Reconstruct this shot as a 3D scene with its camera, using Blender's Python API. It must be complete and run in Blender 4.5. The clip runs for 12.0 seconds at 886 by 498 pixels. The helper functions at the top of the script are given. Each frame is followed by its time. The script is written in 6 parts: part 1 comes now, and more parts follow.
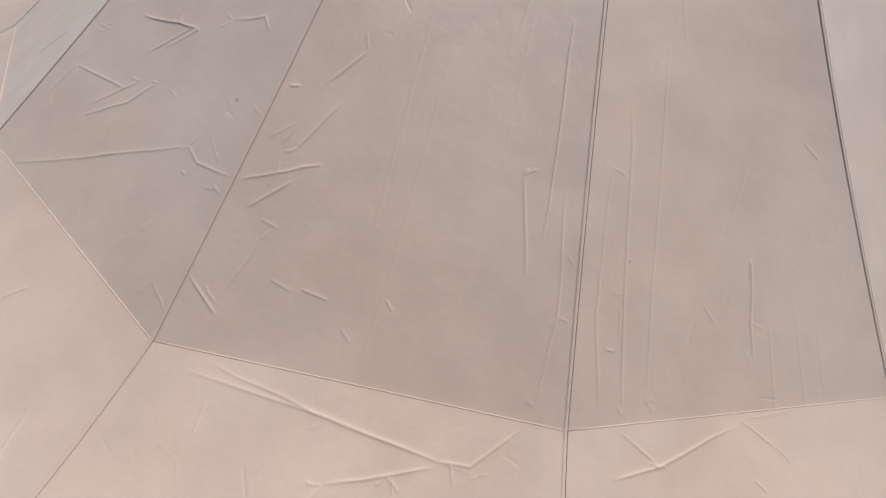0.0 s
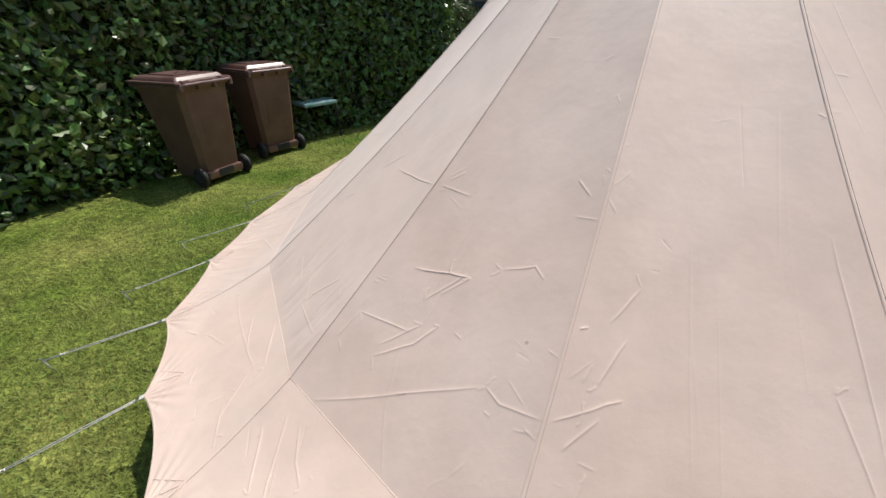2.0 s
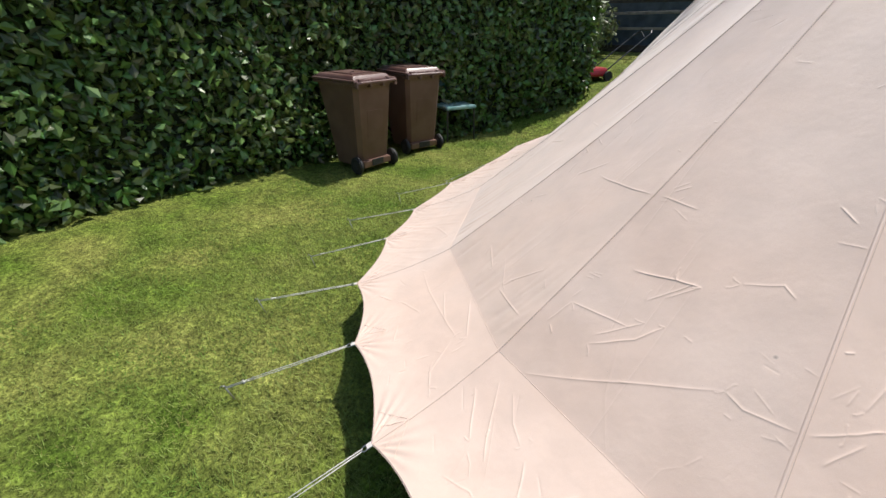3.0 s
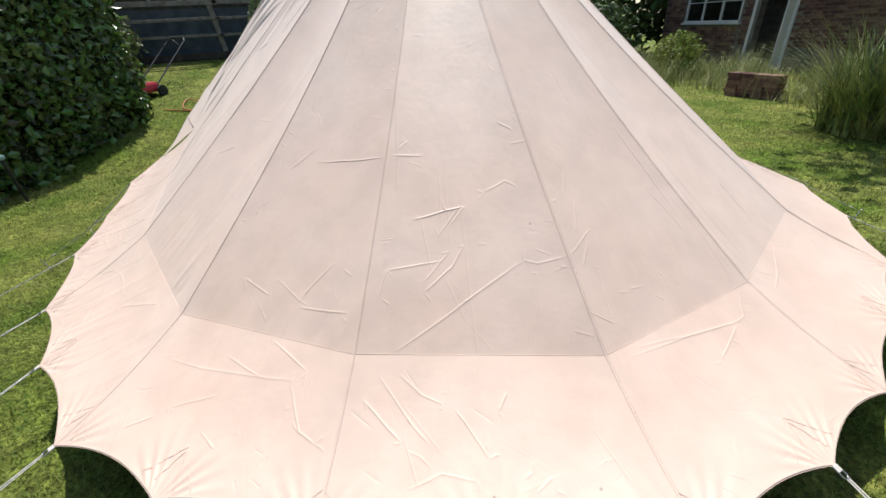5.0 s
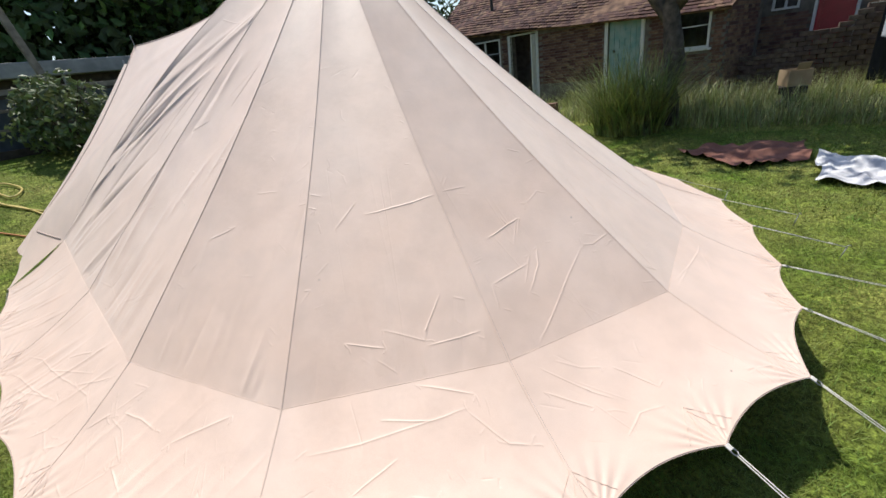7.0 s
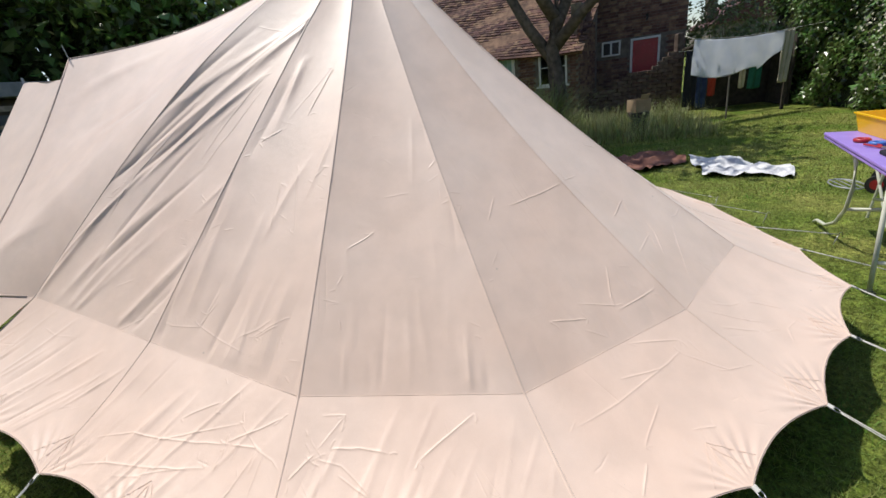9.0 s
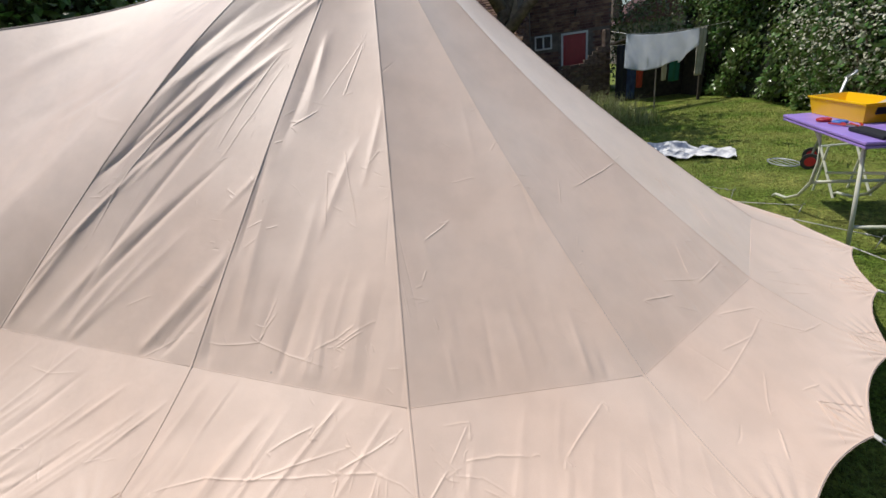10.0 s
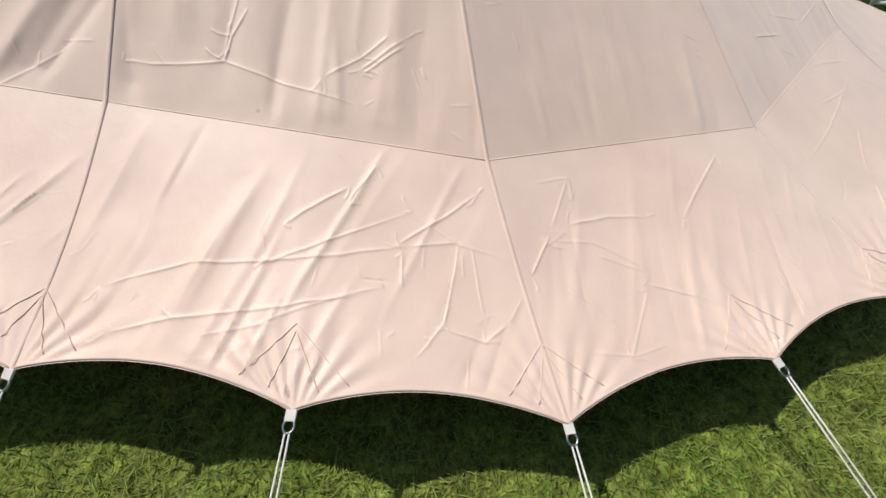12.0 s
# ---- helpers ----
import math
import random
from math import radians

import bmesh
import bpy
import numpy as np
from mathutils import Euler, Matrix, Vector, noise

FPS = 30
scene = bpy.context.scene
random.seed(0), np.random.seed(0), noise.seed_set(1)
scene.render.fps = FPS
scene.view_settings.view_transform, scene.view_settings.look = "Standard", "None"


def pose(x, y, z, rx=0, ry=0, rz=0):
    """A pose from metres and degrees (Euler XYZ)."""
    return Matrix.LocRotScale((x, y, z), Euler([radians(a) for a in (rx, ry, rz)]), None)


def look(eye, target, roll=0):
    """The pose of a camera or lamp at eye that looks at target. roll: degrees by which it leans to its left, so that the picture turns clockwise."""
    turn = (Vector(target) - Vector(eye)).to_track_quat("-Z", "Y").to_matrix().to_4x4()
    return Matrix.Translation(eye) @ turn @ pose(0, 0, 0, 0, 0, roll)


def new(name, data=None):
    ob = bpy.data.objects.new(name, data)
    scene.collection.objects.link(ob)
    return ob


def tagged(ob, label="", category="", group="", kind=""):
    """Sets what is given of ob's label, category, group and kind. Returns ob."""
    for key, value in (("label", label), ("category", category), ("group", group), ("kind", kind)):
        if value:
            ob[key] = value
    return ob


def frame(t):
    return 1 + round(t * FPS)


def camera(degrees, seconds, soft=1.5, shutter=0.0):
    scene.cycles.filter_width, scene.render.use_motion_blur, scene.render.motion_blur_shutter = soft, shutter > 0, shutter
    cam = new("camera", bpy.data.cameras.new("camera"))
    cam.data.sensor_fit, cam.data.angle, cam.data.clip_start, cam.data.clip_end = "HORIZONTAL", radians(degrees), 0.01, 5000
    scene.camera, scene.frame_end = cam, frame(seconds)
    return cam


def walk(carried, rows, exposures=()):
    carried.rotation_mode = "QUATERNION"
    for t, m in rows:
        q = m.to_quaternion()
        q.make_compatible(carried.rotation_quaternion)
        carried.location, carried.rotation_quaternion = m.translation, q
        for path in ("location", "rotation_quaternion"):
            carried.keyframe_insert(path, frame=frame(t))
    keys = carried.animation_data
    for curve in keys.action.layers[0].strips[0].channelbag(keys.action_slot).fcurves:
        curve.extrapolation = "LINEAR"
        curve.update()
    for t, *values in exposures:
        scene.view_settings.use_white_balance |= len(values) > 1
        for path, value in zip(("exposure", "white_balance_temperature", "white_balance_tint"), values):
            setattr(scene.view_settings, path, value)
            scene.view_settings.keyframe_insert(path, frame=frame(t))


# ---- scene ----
cam = camera(94.4, 12.0)
PATH = [
    (0, (0.621, 0.754, 1.291), (0.572, 2.127, -0.163), 13.7),
    (0.5, (0.487, 0.756, 1.392), (0.513, 2.341, 0.171), 10.2),
    (1, (0.426, 0.835, 1.452), (0.235, 2.451, 0.289), 1.1),
    (1.5, (0.368, 0.831, 1.474), (0.015, 2.475, 0.39), -3.2),
    (2, (0.126, 0.71, 1.496), (-0.401, 2.366, 0.505), -1.8),
    (2.5, (-0.081, 0.514, 1.537), (-0.911, 2.072, 0.598), 0.4),
    (2.7, (-0.148, 0.462, 1.531), (-1.096, 1.941, 0.576), 0.2),
    (4.5, (-0.592, 0.199, 1.508), (-0.321, 1.927, 0.538), -2.7),
    (5, (-0.782, 0.373, 1.46), (-0.062, 1.971, 0.496), -3.2),
    (5.5, (-1.072, 0.402, 1.469), (-0.071, 1.875, 0.559), -2.7),
    (6, (-1.33, 0.446, 1.514), (-0.154, 1.828, 0.672), -4.6),
    (6.5, (-1.503, 0.681, 1.506), (-0.196, 1.955, 0.688), -7.0),
    (7, (-1.682, 0.839, 1.514), (-0.271, 2.0, 0.702), -8.3),
    (9, (-2.373, 1.913, 1.519), (-0.62, 2.524, 0.776), -7.8),
    (9.5, (-2.421, 2.22, 1.487), (-0.623, 2.653, 0.724), -7.4),
    (10, (-2.389, 2.546, 1.517), (-0.58, 2.831, 0.713), -7.5),
    (10.5, (-2.474, 2.864, 1.533), (-0.675, 2.97, 0.666), -6.2),
    (11, (-2.468, 2.975, 1.489), (-0.838, 2.954, 0.33), -3.5),
    (11.5, (-2.25, 3.006, 1.139), (-0.92, 2.931, -0.353), -0.3),
    (12, (-2.163, 3.026, 1.096), (-0.853, 2.935, -0.413), 0.5),
]
EXPOSURES = [(0.0, -0.38), (0.5, -0.22), (1.5, 0.02), (2.5, 0.32), (4.5, 0.38), (7.0, 0.32), (9.0, 0.14), (10.5, -0.12), (11.0, -0.05), (12.0, 0.0)]
walk(cam, [(t, look(eye, target, roll)) for t, eye, target, roll in PATH], EXPOSURES)


# ---- world and sun ----
SUN = Vector((0.2, 0.47, 1.0)).normalized()
world = bpy.data.worlds.new("world")
scene.world = world
world.use_nodes = True
wn = world.node_tree.nodes
sky = wn.new("ShaderNodeTexSky")
sky.sky_type = "NISHITA"
sky.sun_disc = False
sky.sun_elevation = math.asin(SUN.z)
sky.sun_rotation = math.atan2(SUN.x, SUN.y)
wn["Background"].inputs[1].default_value = 0.13
world.node_tree.links.new(sky.outputs[0], wn["Background"].inputs[0])
sun = new("sun", bpy.data.lights.new("sun", "SUN"))
sun.data.energy, sun.data.angle, sun.data.color = 3.8, radians(0.55), (1.0, 0.95, 0.88)
sun.matrix_world = look(SUN * 30, (0, 0, 0))


# ---- materials ----
def mat(name, base, second=None, scale=8.0, rough=0.6, metal=0.0, bump=0.0, bump_scale=60.0, detail=6.0, spec=0.5, random_by=0.0, through_light=0.0, low=0.35, high=0.65, fine=0.0, sheen=0.0):
    """A procedural surface: two colours mixed by noise at one scale, fine grain and relief at another."""
    m = bpy.data.materials.new(name)
    m.use_nodes = True
    t = m.node_tree
    n, ln = t.nodes, t.links
    p = n["Principled BSDF"]
    p.inputs["Roughness"].default_value, p.inputs["Metallic"].default_value = rough, metal
    p.inputs["Specular IOR Level"].default_value = spec
    co = n.new("ShaderNodeTexCoord")
    no = n.new("ShaderNodeTexNoise")
    no.inputs["Scale"].default_value, no.inputs["Detail"].default_value = scale, detail
    ln.new(co.outputs["Object"], no.inputs["Vector"])
    ramp = n.new("ShaderNodeValToRGB")
    ramp.color_ramp.elements[0].position, ramp.color_ramp.elements[1].position = low, high
    ramp.color_ramp.elements[0].color = (*base, 1)
    ramp.color_ramp.elements[1].color = (*(second or base), 1)
    ln.new(no.outputs[0], ramp.inputs[0])
    out = ramp.outputs[0]
    grain = n.new("ShaderNodeTexNoise")
    grain.inputs["Scale"].default_value, grain.inputs["Detail"].default_value = bump_scale, 4
    ln.new(co.outputs["Object"], grain.inputs["Vector"])
    if fine:
        mul = n.new("ShaderNodeMixRGB")
        mul.blend_type = "OVERLAY"
        mul.inputs[0].default_value = fine
        ln.new(out, mul.inputs[1])
        ln.new(grain.outputs[0], mul.inputs[2])
        out = mul.outputs[0]
    if random_by:
        info = n.new("ShaderNodeObjectInfo")
        geo = n.new("ShaderNodeNewGeometry")
        add = n.new("ShaderNodeMath")
        add.operation = "ADD"
        ln.new(info.outputs["Random"], add.inputs[0])
        ln.new(geo.outputs["Random Per Island"], add.inputs[1])
        frac = n.new("ShaderNodeMath")
        frac.operation = "FRACT"
        ln.new(add.outputs[0], frac.inputs[0])
        hsv = n.new("ShaderNodeHueSaturation")
        rng = n.new("ShaderNodeMapRange")
        rng.inputs["To Min"].default_value, rng.inputs["To Max"].default_value = 1 - random_by, 1 + random_by
        ln.new(frac.outputs[0], rng.inputs["Value"])
        ln.new(rng.outputs[0], hsv.inputs["Value"])
        hue = n.new("ShaderNodeMapRange")
        hue.inputs["To Min"].default_value, hue.inputs["To Max"].default_value = 0.5 - 0.06 * random_by, 0.5 + 0.05 * random_by
        ln.new(frac.outputs[0], hue.inputs["Value"])
        ln.new(hue.outputs[0], hsv.inputs["Hue"])
        ln.new(out, hsv.inputs["Color"])
        out = hsv.outputs[0]
    ln.new(out, p.inputs["Base Color"])
    if bump:
        b = n.new("ShaderNodeBump")
        b.inputs["Strength"].default_value, b.inputs["Distance"].default_value = bump, 0.01
        ln.new(grain.outputs[0], b.inputs["Height"])
        ln.new(b.outputs[0], p.inputs["Normal"])
    if sheen:
        p.inputs["Sheen Weight"].default_value = sheen
    if through_light:
        tr = n.new("ShaderNodeBsdfTranslucent")
        mix = n.new("ShaderNodeMixShader")
        mix.inputs[0].default_value = through_light
        ln.new(out, tr.inputs[0])
        ln.new(p.outputs[0], mix.inputs[1])
        ln.new(tr.outputs[0], mix.inputs[2])
        ln.new(mix.outputs[0], n["Material Output"].inputs[0])
    return m


def canvas_material():
    """Cream cotton canvas: weave, faint stains, and fine crumple lines in the relief."""
    m = mat("canvas", (0.78, 0.578, 0.455), (0.82, 0.63, 0.51), 2.2, 0.5, bump=0.06, bump_scale=420, spec=0.55, through_light=0.012, fine=0.10, sheen=0.5)
    t = m.node_tree
    n, ln = t.nodes, t.links
    p = n["Principled BSDF"]
    co = [x for x in n if x.bl_idname == "ShaderNodeTexCoord"][0]
    last = [x for x in n if x.bl_idname == "ShaderNodeBump"][0]

    def node(kind, **values):
        x = n.new(kind)
        for k, v in values.items():
            x.inputs[k].default_value = v
        return x

    crumple = node("ShaderNodeTexNoise", Scale=26.0, Detail=3.0)
    ln.new(co.outputs["Object"], crumple.inputs["Vector"])
    b = node("ShaderNodeBump", Strength=0.05, Distance=0.02)
    ln.new(crumple.outputs[0], b.inputs["Height"])
    ln.new(last.outputs[0], b.inputs["Normal"])
    ln.new(b.outputs[0], p.inputs["Normal"])
    # small dark specks and dull patches
    base = p.inputs["Base Color"].links[0].from_socket
    spots = node("ShaderNodeTexVoronoi", Scale=3.2)
    ln.new(co.outputs["Object"], spots.inputs["Vector"])
    ring = node("ShaderNodeMapRange")
    ring.inputs["From Min"].default_value, ring.inputs["From Max"].default_value = 0.008, 0.022
    ring.inputs["To Min"].default_value, ring.inputs["To Max"].default_value = 0.55, 1.0
    ln.new(spots.outputs["Distance"], ring.inputs["Value"])
    dull = node("ShaderNodeTexNoise", Scale=7.0, Detail=5.0)
    ln.new(co.outputs["Object"], dull.inputs["Vector"])
    dr = node("ShaderNodeMapRange")
    dr.inputs["From Min"].default_value, dr.inputs["From Max"].default_value = 0.35, 0.65
    dr.inputs["To Min"].default_value, dr.inputs["To Max"].default_value = 0.94, 1.03
    ln.new(dull.outputs[0], dr.inputs["Value"])
    both = node("ShaderNodeMath")
    both.operation = "MULTIPLY"
    ln.new(ring.outputs[0], both.inputs[0])
    ln.new(dr.outputs[0], both.inputs[1])
    tone = node("ShaderNodeMixRGB", Fac=1.0)
    tone.blend_type = "MULTIPLY"
    ln.new(base, tone.inputs[1])
    ln.new(both.outputs[0], tone.inputs[2])
    ln.new(tone.outputs[0], p.inputs["Base Color"])
    return m


CANVAS = canvas_material()
SEAM = mat("seam_tape", (0.50, 0.39, 0.33), (0.60, 0.48, 0.41), 6, 0.8, bump=0.2, bump_scale=300, spec=0.2)
STITCH_GROOVE = mat("stitch_groove", (0.10, 0.075, 0.065), (0.20, 0.155, 0.135), 40, 0.9)
WEB = mat("webbing", (0.66, 0.62, 0.56), (0.74, 0.70, 0.64), 30, 0.8, bump=0.3, bump_scale=500)
ROPE = mat("rope", (0.62, 0.60, 0.55), (0.72, 0.70, 0.65), 40, 0.85, bump=0.4, bump_scale=400)
STEEL = mat("steel", (0.5, 0.5, 0.5), (0.36, 0.35, 0.34), 20, 0.35, 0.9, bump=0.1)
GALV = mat("galvanised", (0.55, 0.56, 0.57), (0.42, 0.43, 0.44), 12, 0.5, 0.8)
def lawn_material():
    """Mown lawn: green and straw-coloured patches, tufts and fine relief."""
    m = mat("lawn", (0.084, 0.138, 0.016), (0.21, 0.22, 0.055), 1.3, 0.9, bump=1.0, bump_scale=110, spec=0.15, fine=0.7)
    n, ln = m.node_tree.nodes, m.node_tree.links
    p = n["Principled BSDF"]
    co = [x for x in n if x.bl_idname == "ShaderNodeTexCoord"][0]
    last = [x for x in n if x.bl_idname == "ShaderNodeBump"][0]
    out = p.inputs["Base Color"].links[0].from_socket
    for scale, lo, hi in ((5.0, 0.72, 1.28), (17.0, 0.6, 1.45), (46.0, 0.5, 1.6)):
        tuft = n.new("ShaderNodeTexNoise")
        tuft.inputs["Scale"].default_value, tuft.inputs["Detail"].default_value = scale, 3.0
        ln.new(co.outputs["Object"], tuft.inputs["Vector"])
        span = n.new("ShaderNodeMapRange")
        span.inputs["From Min"].default_value, span.inputs["From Max"].default_value = 0.3, 0.7
        span.inputs["To Min"].default_value, span.inputs["To Max"].default_value = lo, hi
        ln.new(tuft.outputs[0], span.inputs["Value"])
        mix = n.new("ShaderNodeMixRGB")
        mix.blend_type = "MULTIPLY"
        mix.inputs[0].default_value = 1.0
        ln.new(out, mix.inputs[1])
        ln.new(span.outputs[0], mix.inputs[2])
        out = mix.outputs[0]
    ln.new(out, p.inputs["Base Color"])
    b = n.new("ShaderNodeBump")
    b.inputs["Strength"].default_value, b.inputs["Distance"].default_value = 0.8, 0.03
    ln.new(tuft.outputs[0], b.inputs["Height"])
    ln.new(last.outputs[0], b.inputs["Normal"])
    ln.new(b.outputs[0], p.inputs["Normal"])
    return m


LAWN = lawn_material()
BLADE = mat("grass_blade", (0.115, 0.20, 0.026), (0.275, 0.30, 0.08), 1.7, 0.6, spec=0.25, random_by=0.5, through_light=0.25)
PAMPAS = mat("ornamental_grass", (0.085, 0.14, 0.03), (0.30, 0.32, 0.10), 3.0, 0.45, random_by=0.6, through_light=0.12)
# leaf green darkened, so the colour carries the backlit shade of far bushes
LEAF_BACKLIT = mat("backlit_leaf", (0.028, 0.055, 0.014), (0.065, 0.10, 0.028), 1.0, 0.5, spec=0.3, random_by=0.5, through_light=0.08)
LEAF = mat("hedge_leaf", (0.078, 0.142, 0.03), (0.15, 0.225, 0.06), 1.2, 0.32, spec=0.65, random_by=0.65, through_light=0.28)
LEAF_PALE = mat("pale_leaf", (0.085, 0.13, 0.045), (0.17, 0.20, 0.085), 1.0, 0.5, spec=0.4, random_by=0.4, through_light=0.2)
BLOSSOM = mat("blossom", (0.46, 0.44, 0.32), (0.60, 0.58, 0.44), 9, 0.8, random_by=0.2)
TWIG = mat("twig", (0.05, 0.035, 0.022), (0.10, 0.075, 0.05), 14, 0.9, bump=0.5)
# near-black stands in for the shade deep inside a hedge
HEDGE_SHADE = mat("hedge_shade", (0.012, 0.018, 0.008), (0.022, 0.028, 0.012), 6, 0.95, bump=1.0, bump_scale=20)
BIN = mat("brown_plastic", (0.125, 0.066, 0.046), (0.16, 0.09, 0.066), 5, 0.42, bump=0.08, bump_scale=200, fine=0.1)
BINLID = mat("brown_lid_plastic", (0.13, 0.066, 0.055), (0.18, 0.11, 0.095), 6, 0.3, bump=0.06, bump_scale=160, fine=0.1)
RUBBER = mat("rubber", (0.018, 0.018, 0.018), (0.03, 0.03, 0.03), 20, 0.7)
TEAL = mat("teal_plastic", (0.02, 0.10, 0.10), (0.04, 0.15, 0.15), 8, 0.35)
# paler than the teal of the backrest
TEALSEAT = mat("pale_teal_plastic", (0.16, 0.34, 0.33), (0.32, 0.48, 0.46), 8, 0.3)
PURPLE = mat("purple_plastic", (0.30, 0.20, 0.58), (0.34, 0.24, 0.64), 8, 0.45, bump=0.08, bump_scale=150)
YELLOW = mat("yellow_plastic", (0.92, 0.56, 0.008), (0.88, 0.52, 0.008), 8, 0.35, bump=0.05)
BLACK = mat("black_plastic", (0.016, 0.017, 0.02), (0.028, 0.029, 0.034), 10, 0.4)
CREAM = mat("cream_steel", (0.55, 0.57, 0.45), (0.63, 0.64, 0.55), 12, 0.4)
RED = mat("red_plastic", (0.42, 0.02, 0.03), (0.33, 0.015, 0.02), 10, 0.35)
BLUE = mat("blue_plastic", (0.03, 0.12, 0.45), (0.05, 0.16, 0.5), 10, 0.4)
LINEN = mat("white_linen", (0.80, 0.83, 0.88), (0.88, 0.90, 0.93), 5, 0.85, bump=0.3, bump_scale=90, through_light=0.7)
RAG = mat("striped_towel", (0.70, 0.70, 0.70), (0.42, 0.43, 0.47), 5, 0.95, bump=0.6, bump_scale=200, low=0.52, high=0.62)
BROWNCLOTH = mat("brown_cloth", (0.16, 0.065, 0.045), (0.24, 0.11, 0.08), 4, 0.95, bump=0.5, bump_scale=160)
BRICK = mat("brick", (0.13, 0.065, 0.048), (0.23, 0.135, 0.095), 9, 0.9, bump=0.6, bump_scale=60, random_by=0.45, fine=0.3)
MORTAR = mat("mortar", (0.13, 0.105, 0.085), (0.21, 0.18, 0.15), 7, 0.95, bump=0.6, bump_scale=80)
TILE = mat("roof_tile", (0.06, 0.029, 0.023), (0.16, 0.082, 0.06), 5, 0.9, bump=0.5, bump_scale=70, random_by=0.65, fine=0.3)
WHITEPAINT = mat("white_paint", (0.68, 0.68, 0.65), (0.52, 0.52, 0.48), 7, 0.5, low=0.55, high=0.8)
TEALDOOR = mat("faded_teal_paint", (0.19, 0.34, 0.31), (0.34, 0.44, 0.40), 5, 0.7, bump=0.3, bump_scale=60)
REDDOOR = mat("red_paint", (0.34, 0.012, 0.025), (0.28, 0.01, 0.02), 5, 0.35)
DARK = mat("room_shade", (0.012, 0.011, 0.010), (0.02, 0.018, 0.016), 3, 0.9)
TIMBER = mat("grey_timber", (0.17, 0.14, 0.11), (0.27, 0.235, 0.195), 9, 0.85, bump=0.5, bump_scale=60)
DARKTIMBER = mat("dark_timber", (0.035, 0.028, 0.022), (0.07, 0.055, 0.042), 9, 0.85, bump=0.5, bump_scale=60)
BARK = mat("bark", (0.06, 0.048, 0.036), (0.14, 0.115, 0.088), 10, 0.95, bump=1.0, bump_scale=35)
STONE = mat("stone", (0.07, 0.045, 0.036), (0.16, 0.115, 0.09), 8, 0.9, bump=0.6, bump_scale=40, random_by=0.25)
STRAW = mat("long_grass", (0.15, 0.21, 0.05), (0.42, 0.40, 0.18), 2.5, 0.5, random_by=0.5, through_light=0.15)
HOSE = mat("yellow_hose", (0.52, 0.40, 0.10), (0.60, 0.48, 0.16), 8, 0.5)
CABLE = mat("orange_cable", (0.45, 0.16, 0.05), (0.5, 0.2, 0.07), 8, 0.5)
CARD = mat("cardboard", (0.34, 0.24, 0.14), (0.42, 0.31, 0.19), 6, 0.9)
NET = mat("blue_netting", (0.035, 0.05, 0.065), (0.07, 0.09, 0.11), 5, 0.7, bump=0.5, bump_scale=40)
SHED = mat("grey_boards", (0.20, 0.20, 0.20), (0.30, 0.30, 0.29), 4, 0.7, bump=0.3)


def glass_material():
    m = bpy.data.materials.new("window_glass")
    m.use_nodes = True
    p = m.node_tree.nodes["Principled BSDF"]
    p.inputs["Base Color"].default_value = (0.75, 0.8, 0.8, 1)
    p.inputs["Roughness"].default_value, p.inputs["Transmission Weight"].default_value, p.inputs["IOR"].default_value = 0.03, 1.0, 1.45
    return m


GLASS = glass_material()


# ---- helpers of this scene ----
def empty(name, label="", category="", group="", at=(0, 0, 0)):
    ob = new(name)
    ob.location = at
    return tagged(ob, label, category, group)


def link_mesh(name, me, material, parent=None, label="", smooth=False):
    if material:
        me.materials.append(material)
    if smooth:
        me.polygons.foreach_set("use_smooth", [True] * len(me.polygons))
    ob = new(name, me)
    if parent is not None:
        ob.parent = parent
        ob.matrix_parent_inverse = Matrix.Translation(-parent.location) if parent.type == "EMPTY" and parent.location.length and not parent.parent else Matrix.Identity(4)
    if label:
        ob["label"] = label
    return ob


def part(name, bm, material, parent=None, label="", smooth=False):
    me = bpy.data.meshes.new(name)
    bm.to_mesh(me)
    bm.free()
    return link_mesh(name, me, material, parent, label, smooth)


def mesh_of(name, verts, faces):
    me = bpy.data.meshes.new(name)
    me.from_pydata([tuple(v) for v in verts], [], faces)
    me.update()
    return me


def box(sx, sy, sz, m=None, bevel=0.0, bm=None, taper=1.0):
    """A box that stands on its origin, its top scaled by taper, its edges bevelled."""
    bm = bm or bmesh.new()
    vs = bmesh.ops.create_cube(bm, size=1)["verts"]
    for v in vs:
        k = taper if v.co.z > 0 else 1.0
        v.co = Vector((v.co.x * sx * k, v.co.y * sy * k, (v.co.z + 0.5) * sz))
    if bevel:
        es = list({e for v in vs for e in v.link_edges})
        vs = list({v for f in bmesh.ops.bevel(bm, geom=es, offset=bevel, segments=2, affect="EDGES", profile=0.6)["faces"] for v in f.verts} | {v for v in vs if v.is_valid})
    if m is not None:
        bmesh.ops.transform(bm, matrix=m, verts=vs)
    return bm


